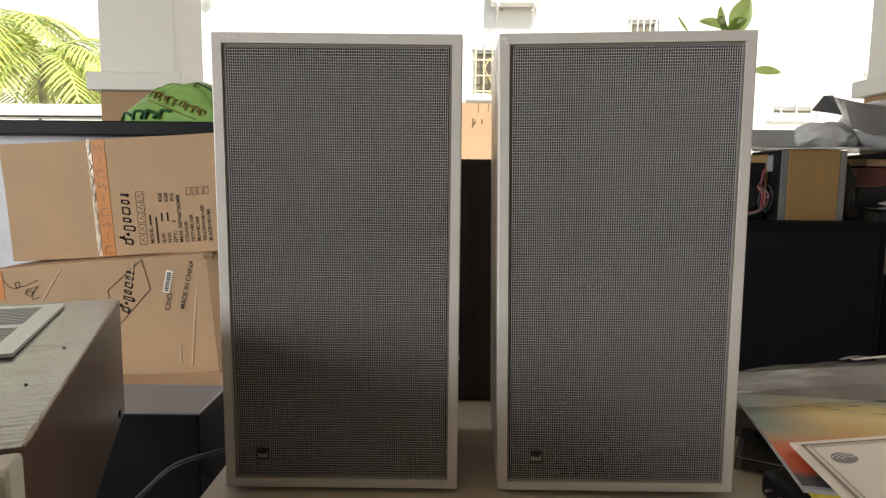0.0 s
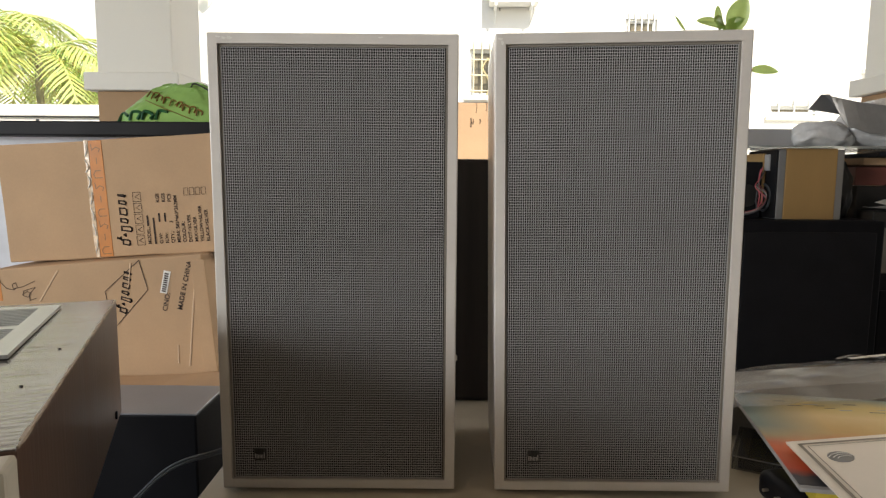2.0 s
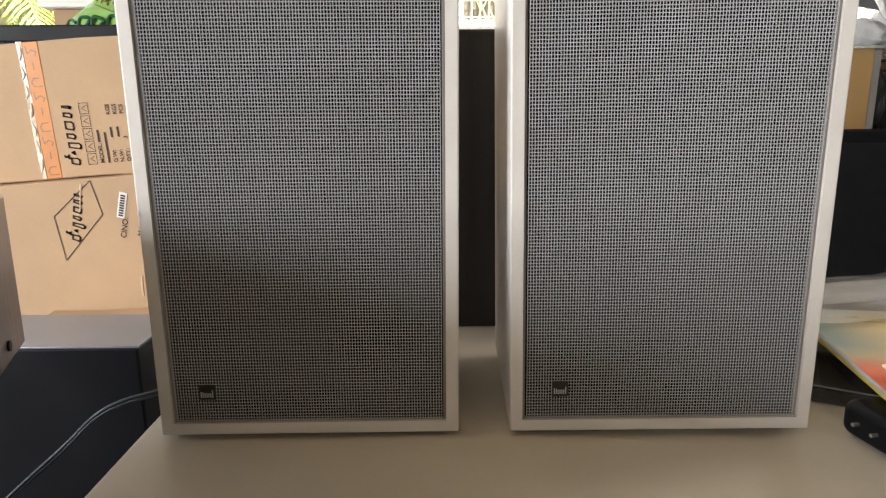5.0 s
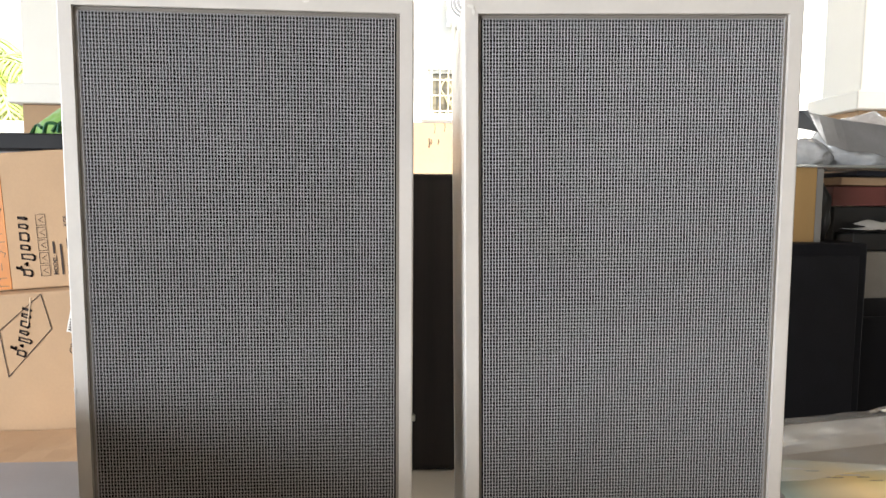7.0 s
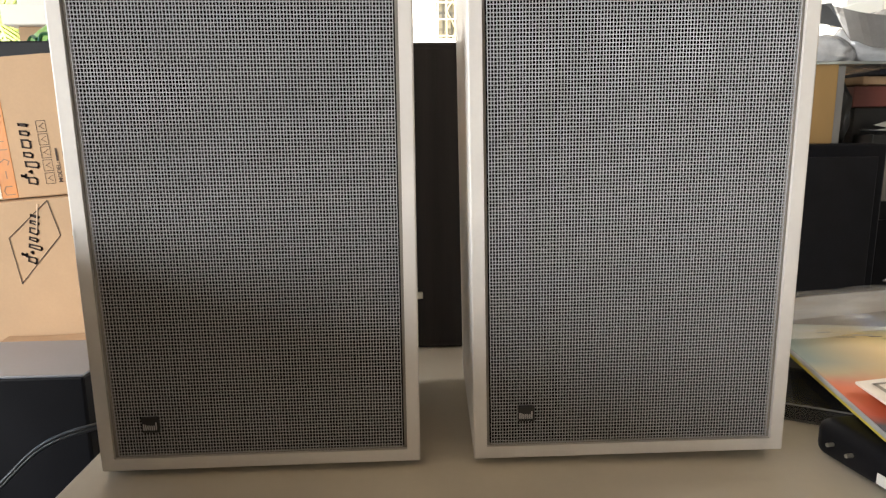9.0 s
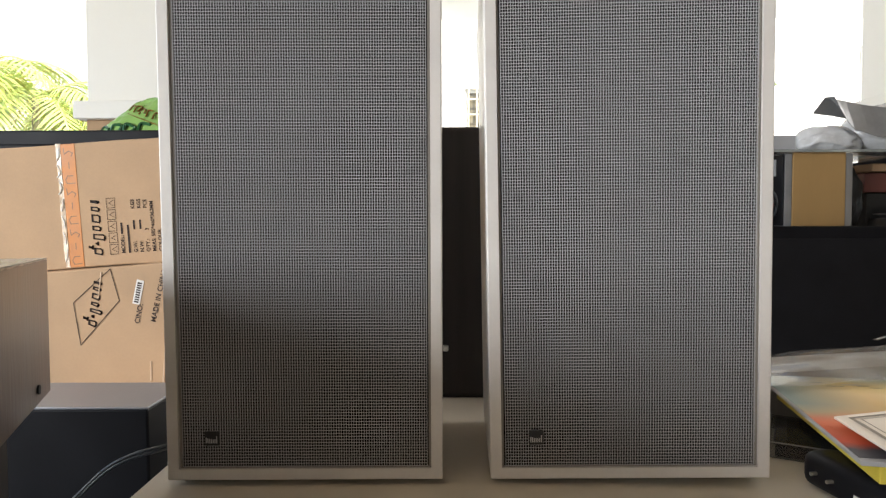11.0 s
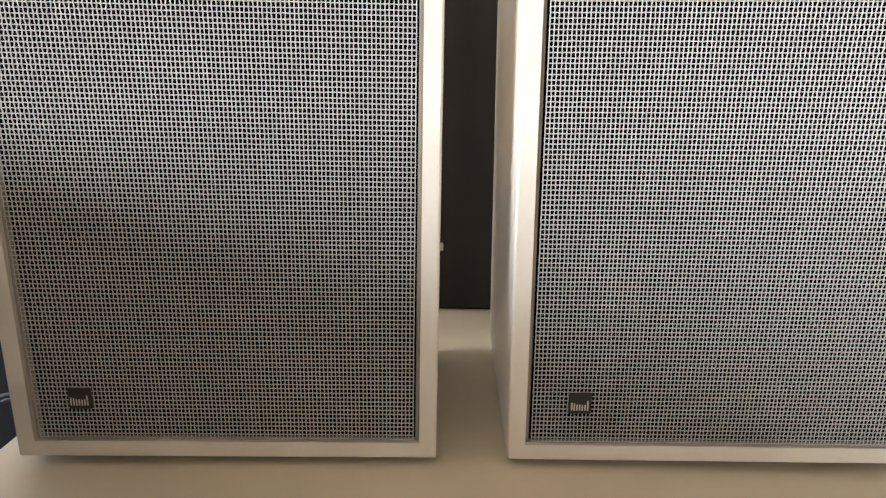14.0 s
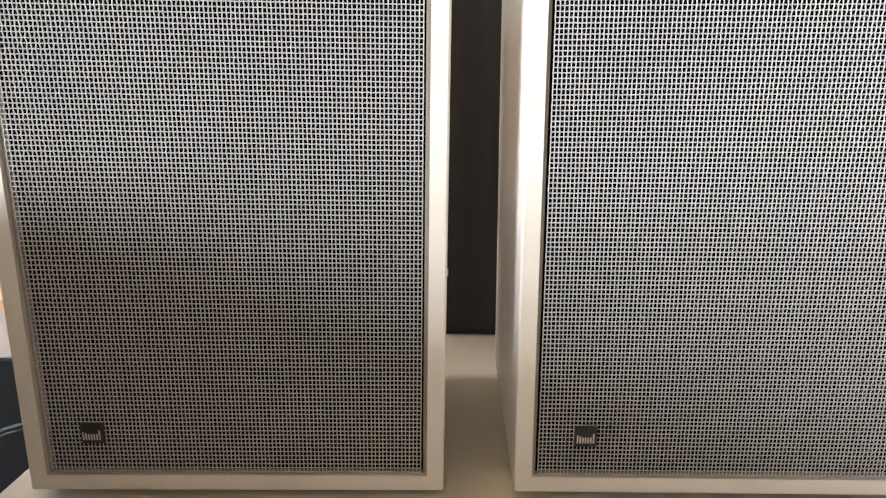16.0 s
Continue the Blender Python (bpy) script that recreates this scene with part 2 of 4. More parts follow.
def words(text, size, m, bm=None):
    """Flat lettering in the built-in font, added to bm at the pose m."""
    bm = bm or bmesh.new()
    cu = bpy.data.curves.new("lettering", 'FONT')
    cu.body, cu.size, cu.offset = text, size, size * 0.018
    tmp = bpy.data.objects.new("lettering", cu)
    me = bpy.data.meshes.new_from_object(tmp)
    me.transform(m)
    bm.from_mesh(me)
    bpy.data.objects.remove(tmp)
    bpy.data.meshes.remove(me)
    bpy.data.curves.remove(cu)
    return bm


def bar(x0, x1, z0, z1, m, bm):
    """A flat bar of print in the x-y plane of m."""
    vs = [bm.verts.new(m @ Vector(p)) for p in ((x0, z0, 0), (x1, z0, 0), (x1, z1, 0), (x0, z1, 0))]
    bm.faces.new(vs)


def ribbon(pts, w, m, bm):
    """A drawn line of width w through points of the x-y plane of m."""
    for (a, b), (c, d) in zip(pts, pts[1:]):
        v = Vector((c - a, d - b)).normalized() * w / 2
        q = [(a - v.x + v.y, b - v.y - v.x), (c + v.x + v.y, d + v.y - v.x), (c + v.x - v.y, d + v.y + v.x), (a - v.x - v.y, b - v.y + v.x)]
        bm.faces.new([bm.verts.new(m @ Vector((*p, 0))) for p in q])


def crumpled(bm, cuts, amount, scale, seed=0.0):
    bmesh.ops.subdivide_edges(bm, edges=bm.edges[:], cuts=cuts, use_grid_fill=True)
    for v in bm.verts:
        v.co += amount * Vector(noise.noise_vector(v.co * scale + Vector((seed, seed * 2, 0))))
    return bm


def sheet(x0, x1, y0, y1, nx, ny, height, thick=0.0):
    """A sheet over a grid; height(x, y) lifts it."""
    bm = bmesh.new()
    g = [[bm.verts.new((x0 + (x1 - x0) * i / nx, y0 + (y1 - y0) * j / ny, 0)) for j in range(ny + 1)] for i in range(nx + 1)]
    for i in range(nx):
        for j in range(ny):
            bm.faces.new((g[i][j], g[i + 1][j], g[i + 1][j + 1], g[i][j + 1]))
    for v in bm.verts:
        v.co.z = height(v.co.x, v.co.y)
    if thick:
        r = bmesh.ops.extrude_face_region(bm, geom=bm.faces[:])
        for v in [e for e in r["geom"] if isinstance(e, bmesh.types.BMVert)]:
            v.co.z -= thick
        bmesh.ops.recalc_face_normals(bm, faces=bm.faces[:])
    return bm


FLOOR = -0.75

# ---- structure: ground, porch, neighbouring wall ----
def setting(name, bm, material, label, category):
    return tagged(part(name, bm, material), label, category, "", "structure")


setting("ground", sheet(-60, 60, -60, 90, 24, 30, lambda x, y: FLOOR - 0.12), M_GROUND, "pale dusty concrete yard reaching to the horizon", "ground")
setting("floor", box(-3.95, 5.2, -3.4, 3.8, FLOOR - 0.12 + 0.004, FLOOR), M_CONC, "worn grey concrete porch floor", "floor")
# unseen wall, added to hold back fill light from the right
setting("wall_east", box(5.2, 5.35, -3.4, 1.0, FLOOR - 0.1, 2.54), M_UNSEENWALL, "unseen grey side wall added to hold back light from the east", "wall")
# unseen ceiling shades the porch; its brown is set to limit bounce
setting("ceiling", box(-3.95, 5.2, -3.4, 3.8, 2.545, 2.7), M_CEIL, "plain brown porch ceiling, unseen, darkened to lessen bounced light", "ceiling")
# unseen wall added to close the porch behind; grey keeps its bounce neutral
setting("wall_south", box(-3.95, 5.2, -3.55, -3.4, FLOOR - 0.1, 2.7), M_UNSEENWALL, "unseen grey wall added to close the porch behind", "wall")


def pillar(name, x0, x1, y0, y1, lift):
    p = thing(name, pose((x0 + x1) / 2, (y0 + y1) / 2, FLOOR), "white square porch pillar with a ledge over a tan painted base", "pillar", "porch pillars", "structure")
    w, d = (x1 - x0) / 2, (y1 - y0) / 2
    part("shaft", box(-w, w, -d, d, 1.775 + lift, 3.295, 0.008), M_WALL, p)
    part("ledge", box(-w - 0.06, w + 0.06, -d - 0.06, d + 0.06, 1.665 + lift, 1.775 + lift, 0.008), M_WALL, p)
    part("base", box(-w - 0.005, w + 0.005, -d - 0.005, d + 0.005, 0.0, 1.664 + lift, 0.006), M_TAN, p, "tan painted pillar base")


pillar("pillar_1", -1.915, -1.44, 3.26, 3.72, 0.015)
pillar("pillar_2", 3.065, 3.54, 3.2, 3.56, 0.05)

NY = 9.6
far_wall = thing("wall_north", pose(0, NY, FLOOR), "sunlit white neighbouring house wall with a stained tan lower band", "wall", "", "structure")


def wall_with_holes(x0, x1, z0, z1, y0, y1, holes):
    """A wall slab with rectangular openings through it."""
    bm = bmesh.new()
    xs = sorted({x0, x1, *[h[0] for h in holes], *[h[1] for h in holes]})
    zs = sorted({z0, z1, *[h[2] for h in holes], *[h[3] for h in holes]})
    for a, b in zip(xs, xs[1:]):
        for c, d in zip(zs, zs[1:]):
            cx, cz = (a + b) / 2, (c + d) / 2
            if not any(h[0] < cx < h[1] and h[2] < cz < h[3] for h in holes):
                box(a, b, y0, y1, c, d, bm=bm)
    bmesh.ops.remove_doubles(bm, verts=bm.verts[:], dist=0.0005)
    return bm


WIN = (0.62, 1.41, 2.47, 3.20)
WIN2 = (3.09, 3.59, 2.83, 3.68)
WIN3 = (6.97, 7.09, 2.92, 3.86)
# WIN4 stands in for a farther house's windows, set into this wall
WIN4 = (5.47, 6.2, 2.18, 2.345)
part("upper_wall", wall_with_holes(-4.4, 12.0, 2.365, 6.2, 0, 0.2, [WIN, WIN2, WIN3]), M_WALL, far_wall)
# white stretch added in place of the overexposed distance on the right
part("lower_wall", wall_with_holes(2.003, 12.0, -0.1, 2.36, 0, 0.2, [WIN4]), M_WALL, far_wall)
part("lower_band", box(-4.4, 2.0, -0.012, 0.2, -0.1, 2.36, 0.01), M_TAN, far_wall, "tan painted lower wall with rain stains")
for x, z0, z1, w in ((0.655, 1.98, 2.10, 0.03), (0.69, 2.02, 2.09, 0.018), (0.80, 2.03, 2.09, 0.022), (0.74, 2.2, 2.35, 0.012), (0.9, 2.23, 2.35, 0.014), (-0.4, 2.18, 2.35, 0.016)):
    sb = bmesh.new()
    ribbon([(x, z1), (x + 0.006, (z0 + z1) / 2), (x - 0.004, z0)], w, Matrix(((1, 0, 0, 0), (0, 0, -1, -0.0145), (0, 1, 0, 0), (0, 0, 0, 1))), sb)
    part("rain_stain", sb, M_STAIN, far_wall, "dark rain streak")
part("eave", box(-4.6, 12.2, -0.5, 0.0, 4.78, 4.97, 0.01), M_WHITEMET, far_wall, "white eave board")


def house_window(name, paint, pane, h4, bars, rails, twigs):
    x0, x1, z0, z1 = h4
    o = thing(name, pose(0, NY, FLOOR), "dark window behind a cream metal security grille", "window", "", "structure")
    part("pane", box(x0, x1, 0.1, 0.11, z0, z1), pane, o, "dull glass pane")
    fr = bmesh.new()
    for a in ((x0, x0 + 0.05, z0, z1), (x1 - 0.05, x1, z0, z1), (x0 + 0.05, x1 - 0.05, z0, z0 + 0.05), (x0 + 0.05, x1 - 0.05, z1 - 0.05, z1)):
        box(a[0], a[1], 0.06, 0.13, a[2], a[3], 0.004, 1, fr)
    part("window_frame", fr, M_WHITEMET, o)
    part("sill", box(x0 - 0.08, x1 + 0.08, -0.06, 0.05, z0 - 0.07, z0, 0.006), M_WALL, o)
    for i in range(bars):
        x = x0 + (x1 - x0) * (i + 0.5) / bars
        part("grille_bar", cyl(0.012, z1 - z0 + 0.14, (x, -0.03, (z0 + z1) / 2 + 0.04), n=8), paint, o)
    for i in range(rails):
        z = z0 + (z1 - z0) * (i + 0.3) / rails
        part("grille_rail", cyl(0.012, x1 - x0, ((x0 + x1) / 2, -0.035, z), 'x', n=8), paint, o)
    for i in range(twigs):
        x = x0 + (x1 - x0) * (0.2 + 0.6 * random.random())
        part("grille_scroll", tube([(x + 0.1 * math.sin(1.7 * k + i * 2) * (0.4 + 0.1 * k), -0.045, z0 + (z1 - z0) * k / 5) for k in range(5)], 0.011, 6), M_YELLOWMET, o, "gold painted scroll")
    return o


house_window("window_1", M_CREAMMET, M_TANGLASS, WIN, 6, 3, 5)
house_window("window_2", M_WHITEMET, M_TANGLASS, WIN2, 5, 2, 0)
house_window("window_3", M_WHITEMET, M_DARKGLASS, WIN3, 1, 2, 0)
house_window("window_4", M_WHITEMET, M_TANGLASS, WIN4, 3, 1, 0)

# low white boundary wall at the yard's edge
bw = thing("boundary_wall", pose(-6.6, 6.2, FLOOR - 0.11), "low white boundary wall with a capping and a thin dark joint", "wall", "", "structure")
part("wall_body", box(-4.0, 3.6, 0, 0.18, 0, 1.88, 0.01), M_WALL, bw)
part("capping", box(-4.05, 3.65, -0.05, 0.23, 1.9, 2.02, 0.01), M_WALL, bw)
part("joint", box(-4.0, 3.6, -0.012, 0.0, 1.884, 1.895), M_METAL, bw, "dark metal strip")
for x in (1.5, 2.4, 3.1):
    part("post", box(x - 0.012, x + 0.012, -0.02, 0.0, 0.0, 1.866), M_METAL, bw, "thin dark post")

# tall white block added beyond the palms in place of blown-out sky
pb = thing("pale_building", pose(-12.0, 17.0, FLOOR - 0.11), "tall white block standing in for blown-out sky beyond the palms", "building")
part("wall", box(-9.0, 4.5, 0, 6, 0, 11.0, 0.02), M_WALL, pb)
part("roof", box(-9.3, 4.8, -0.3, 6.3, 11.0, 11.3, 0.02), M_WALL, pb)
# pale panes carry the washed-out glare in their colour
for i in range(5):
    for j in range(3):
        part("window", box(-7.9 + i * 2.5, -6.9 + i * 2.5, -0.03, 0.0, 1.2 + j * 3.2, 2.5 + j * 3.2), M_PALEGLASS, pb)

# distant house across the street
dh = thing("distant_house", pose(9.5, 16.0, FLOOR - 0.11), "pale distant house with small dark windows and tiled roof", "house")
part("wall", box(-4, 6, 0, 4, 0, 3.4, 0.02), M_WALL, dh)
rf = bmesh.new()
vs = [rf.verts.new(p) for p in ((-4.4, -0.5, 3.4), (6.4, -0.5, 3.4), (6.4, 4.5, 3.4), (-4.4, 4.5, 3.4), (-2, 2, 4.9), (4, 2, 4.9))]
for f in ((0, 1, 5, 4), (1, 2, 5), (2, 3, 4, 5), (3, 0, 4), (3, 2, 1, 0)):
    rf.faces.new([vs[i] for i in f])
part("roof", rf, M_TAN, dh, "orange tiled roof")
for i in range(6):
    w = part("window", box(-3.2 + i * 1.5, -2.5 + i * 1.5, -0.03, 0.0, 2.1, 2.9), M_DARKGLASS, dh)

# ---- the main table ----
table = thing("table", pose(0.6, 0.0, FLOOR - 0.005), "cream laminate-topped table carrying loudspeakers and records", "table")
part("tabletop", box(-0.63, 1.05, -0.62, 0.45, 0.715, 0.75, 0.004), M_TABLE, table)
for sx in (-0.58, 1.0):
    for sy in (-0.55, 0.39):
        part("leg", box(sx - 0.025, sx + 0.025, sy - 0.025, sy + 0.025, 0, 0.715, 0.003), M_METAL, table)

# ---- the two loudspeakers ----
SW, SH, SD, SB = 0.301, 0.5756, 0.235, 0.0126


def grille_mesh(w, h, px, pz, r):
    """A plain-woven screen of round wires, x across and z up; the upright wires are crimped over and under the level ones."""
    nx, nz = round(w / px), round(h / pz)
    arc = [(math.cos(a), -math.sin(a)) for a in (math.radians(d) for d in (200, 145, 90, 35, -20))]
    vs, fs = [], []

    def wire(line, side, r):
        base, n = len(vs), len(arc)
        for x, y, z in line:
            for c, d in arc:
                vs.append((x + side[0] * c * r, y + d * r, z + side[1] * c * r))
        for i in range(len(line) - 1):
            for k in range(n - 1):
                a = base + n * i + k
                fs.append((a, a + 1, a + n + 1, a + n))

    crimp, sag = r * 1.25, r * 0.5
    for i in range(nx + 1):
        x = w * i / nx + random.uniform(-1, 1) * 0.00011
        wire([(x + random.uniform(-1, 1) * 0.00011, crimp * (-1 if (i + j) % 2 else 1) - 0.0001, h * j / nz) for j in range(nz + 1)], (1, 0), r)
    for j in range(nz + 1):
        z = h * j / nz + random.uniform(-1, 1) * 0.00011
        wire([(w * i / nx, sag * (1 if (i + j) % 2 else -1), z + random.uniform(-1, 1) * 0.00011) for i in range(nx + 1)], (0, 1), r * 0.94)
    me = bpy.data.meshes.new("grille")
    me.from_pydata(vs, [], fs)
    me.shade_smooth()
    me.materials.append(M_GRILLE)
    return me


def loudspeaker(m, label, chips):
    o = thing("loudspeaker", m, label, "loudspeaker", "pair of loudspeakers")
    t = SB
    cab = box(0, SW, 0, SD, 0.002, SH, 0.0016, 2)
    front = max((f for f in cab.faces if f.normal.y < -0.9), key=lambda f: f.calc_area())
    bmesh.ops.inset_region(cab, faces=[front], thickness=t - 0.0016, use_even_offset=True)
    deep = bmesh.ops.extrude_discrete_faces(cab, faces=[front])["faces"][0]
    for v in deep.verts:
        v.co.y += 0.0135
    part("cabinet", cab, M_CAB, o)
    part("baffle", box(t, SW - t, 0.0078, 0.0134, t, SH - t), M_CLOTH, o, "black cloth behind the mesh")
    rv = bmesh.new()
    for a in ((t, t + 0.0028, t, SH - t), (SW - t - 0.0028, SW - t, t, SH - t), (t + 0.0028, SW - t - 0.0028, t, t + 0.0028), (t + 0.0028, SW - t - 0.0028, SH - t - 0.0028, SH - t)):
        box(a[0], a[1], 0.0035, 0.0077, a[2], a[3], 0.0006, 1, rv)
    part("reveal_frame", rv, M_REVEAL, o, "grey-brown recessed frame round the mesh")
    g = new("grille", GRILLE)
    g.parent = o
    g.location = (t + 0.0045, 0.0012, t + 0.0045)
    tagged(g, "light grey woven plastic mesh")
    b = part("badge", box(0.042, 0.0582, -0.0022, 0.0004, 0.0412, 0.0572, 0.001), M_BADGE, o, "small square black badge")
    bl = bmesh.new()
    front = Matrix(((1, 0, 0, 0.042), (0, 0, -1, -0.0024), (0, 1, 0, 0.0412), (0, 0, 0, 1)))
    for k, top in enumerate((0.0092, 0.0086, 0.0078, 0.0078, 0.0076, 0.0078, 0.0108)):
        bar(0.0016 + 0.0019 * k, 0.0027 + 0.0019 * k, 0.0030, top, front, bl)
    part("badge_mark", bl, M_BADGEL, b, "silver strokes")
    part("back_panel", box(t, SW - t, SD - 0.012, SD - 0.004, t, SH - t), M_BLACKMATT, o)
    for x in (0.03, SW - 0.03):
        for y in (0.03, SD - 0.03):
            part("foot", cyl(0.008, 0.008, (x, y, -0.002), n=12), M_BLACKMATT, o)
    for x, z, w, h in chips:
        ch = bmesh.new()
        ring = [ch.verts.new((x + w * (1 + 0.35 * math.sin(k * 2.3 + x * 90)) * math.cos(k * math.pi / 4), -0.0006, z + h * (1 + 0.35 * math.cos(k * 1.7 + x * 50)) * math.sin(k * math.pi / 4))) for k in range(8)]
        ch.faces.new(ring[::-1])
        part("chip", ch, M_CHIP, o, "bare chipped spot in the lacquer")
    return o


GRILLE = grille_mesh(SW - 2 * SB - 0.009, SH - 2 * SB - 0.009, 0.00276, 0.00330, 0.00039)
loudspeaker(pose(0, 0, 0, 0.87, 0.01, 0.53), "cream cabinet loudspeaker with grey mesh front and chipped top corner", ((0.014, 0.5705, 0.003, 0.0012), (0.021, 0.569, 0.003, 0.0015), (0.028, 0.5695, 0.0035, 0.002), (0.208, 0.5707, 0.003, 0.001), (0.0015, 0.23, 0.0009, 0.004)))
loudspeaker(pose(0.3533, 0.0021, 0, 1.34, -0.93, -1.6), "cream cabinet loudspeaker with grey mesh front standing on a table", ((0.006, 0.569, 0.003, 0.0018), (0.0085, 0.5645, 0.0015, 0.003)))

# ---- black cabinet behind the gap ----
bc = thing("black_cabinet", pose(0.44, 0.345, -0.005), "tall black wood-grained cabinet standing behind the loudspeakers", "cabinet")
part("body", box(-0.155, 0.135, 0, 0.10, 0, 0.444, 0.010, 3), M_BLACKWOOD, bc)
part("fitting", box(-0.140, -0.131, -0.006, 0.001, 0.079, 0.089, 0.002), M_ALU, bc, "small metal fitting")

# ---- left: low table, stand, amplifier, boxes ----
lt = thing("low_table", pose(-0.75, 0.45, FLOOR), "dark low side table under boxes and hi-fi", "table")
part("tabletop", box(-0.75, 0.69, -1.15, 1.3, 0.495, 0.535, 0.004), M_BLACKMATT, lt)
for sx in (-0.7, 0.64):
    for sy in (-1.1, 1.25):
        part("leg", box(sx - 0.03, sx + 0.03, sy - 0.03, sy + 0.03, 0, 0.495, 0.003), M_BLACKMATT, lt)

AMP = pose(-0.141, 0.025, 0.245, 0, 0, 21.5)
stand = thing("amplifier_stand", AMP @ pose(0, 0, -0.460), "dark brown box stand under an amplifier", "stand")
part("body", box(-0.42, -0.03, -0.44, -0.05, 0.0, 0.285, 0.004), M_BLACKWOOD, stand)
amp = thing("amplifier", AMP, "hi-fi amplifier in worn brown wood-veneer case with silver front", "amplifier")
cs = bmesh.new()
box(-0.45, 0.0, -0.484, 0.0, -0.15, -0.0005, 0.0015, 2, cs)
part("case", cs, M_VENSIDE, amp)
tp = sheet(-0.4495, -0.0005, -0.4835, -0.0005, 4, 4, lambda x, y: 0.0, 0.002)
part("top_panel", tp, M_VENEER, amp, "worn glossy brown veneer top")
we = bmesh.new()
for k in range(42):
    y = -0.48 + 0.0113 * k
    w = 0.0006 + 0.0020 * abs(noise.noise(Vector((k * 0.7, 1, 0)))) * (1.6 if k % 3 else 0.4)
    box(-w, 0.0007, y, y + 0.0113, -0.001 - w * 0.6, 0.0006, 0, 1, we)
part("worn_edge", we, M_WORN, amp, "pale worn edge of the veneer")
part("front_gap", box(-0.448, -0.002, -0.489, -0.484, -0.15, -0.004), M_BLACKMATT, amp, "dark gap behind the front panel")
fp = part("front_panel", box(-0.455, 0.002, -0.516, -0.489, -0.155, 0.0, 0.003, 2), M_CREAMPANEL, amp, "cream front panel with a stepped edge")
part("front_frame", box(-0.45, -0.004, -0.538, -0.5165, -0.15, -0.003, 0.003, 2), M_CREAMPANEL, fp)
part("display_window", box(-0.43, -0.035, -0.541, -0.5385, -0.13, -0.025, 0.001), M_BADGE, fp, "dark front window")
for x, rad in ((-0.06, 0.016), (-0.15, 0.014), (-0.22, 0.014), (-0.36, 0.022)):
    part("knob", cyl(rad, 0.02, (x, -0.551, -0.08), 'y', n=28), M_ALU, fp)
vp = bmesh.new()
for a in ((-0.40, -0.38, -0.27, -0.04), (-0.075, -0.055, -0.27, -0.04), (-0.38, -0.075, -0.27, -0.255), (-0.38, -0.075, -0.055, -0.04), (-0.38, -0.075, -0.162, -0.148), (-0.232, -0.223, -0.255, -0.055)):
    box(a[0], a[1], a[2], a[3], 0.001, 0.0045, 0, 1, vp)
vent = part("vent_plate", vp, M_VENT, amp, "grey metal vent plate")
part("vent_well", box(-0.38, -0.075, -0.255, -0.055, 0.0008, 0.0012), M_BLACKMATT, vent)
sl = bmesh.new()
for row in (-0.255, -0.148):
    for k in range(11):
        box(-0.38, -0.075, row + 0.003 + k * 0.0085, row + 0.0054 + k * 0.0085, 0.003, 0.0042, 0, 1, sl)
part("vent_slats", sl, M_VENT, vent)
for x, y, z in ((0.0012, -0.061, -0.134), (0.0012, -0.40, -0.134)):
    part("screw_hole", cyl(0.005, 0.002, (x, y, z), 'x', n=12), M_BLACKMATT, amp)
for x, y in ((-0.02, -0.246), (-0.026, -0.356)):
    part("top_screw", cyl(0.0013, 0.0012, (x, y, 0.0002), n=10), M_BLACKMATT, amp)
for x in (-0.41, -0.04):
    for y in (-0.42, -0.06):
        part("foot", cyl(0.016, 0.024, (x, y, -0.162), n=16), M_BLACKMATT, amp)

pa = thing("power_amplifier", pose(-0.343, 0.343, -0.215), "flat black box on the low table, top greyed for sky reflection", "hi-fi unit")
part("body", box(-0.3, 0.233, -0.155, -0.02, 0.0, 0.24, 0.003), M_BLACK, pa)
# top of the black box; its grey base imitates reflected sky
part("lid", box(-0.301, 0.2335, -0.156, -0.019, 0.24, 0.2435, 0.0012), M_GREYTOP, pa, "black lid coloured grey for the sky's reflection")


def carton_body(w, d, h, seed, less=0.0, more=0.0):
    bm = box(-w / 2 + less, w / 2 + more, -d / 2, d / 2, 0, h, 0.004, 2)
    bmesh.ops.subdivide_edges(bm, edges=[e for e in bm.edges if e.calc_length() > 0.1], cuts=7, use_grid_fill=True)
    for v in bm.verts:
        n3 = noise.noise_vector(v.co * 5 + Vector((seed, 0, 0)))
        v.co += Vector((n3[0] * 0.004, n3[1] * 0.0006, n3[2] * 0.004))
    return bm


# upper carton: lettering runs upwards
cu = thing("carton", pose(-0.738, 1.269, 0.158, 0, -3.5, 0), "brown cardboard carton with orange tape and dark shipping print", "carton", "cartons", size=1.048)
part("box", carton_body(0.585, 0.34, 0.335, 3.0, 0.018, 0.09), M_CARD, cu, smooth=False)
part("tape", box(-0.012, 0.026, -0.1713, -0.169, 0.004, 0.333, 0.0004), M_TAPE, cu, "orange packing tape with faint marks")
part("torn_seam", crumpled(box(-0.024, -0.012, -0.1725, -0.169, 0.004, 0.335), 6, 0.0022, 60), M_TAPEW, cu, "wrinkled torn tape seam")


def up_text(x, z):
    """Print pose on a front face: lettering runs up, its top to the left."""
    return Matrix(((0, -1, 0, x), (0, 0, -1, -0.1718), (1, 0, 0, z), (0, 0, 0, 1)))


for i, txt in enumerate(("MODEL:", "", "G.W:", "N.W:", "QTY.:      3", "MEAS: 585*460*362MM", "COLOUR:", "DOT+SILVER", "MIX+SILVER", "YELLOW+SILVER", "BLACK+SILVER")):
    if txt:
        part("print_line", words(txt, 0.0138, up_text(0.139 + i * 0.0168, 0.033)), M_INK, cu)
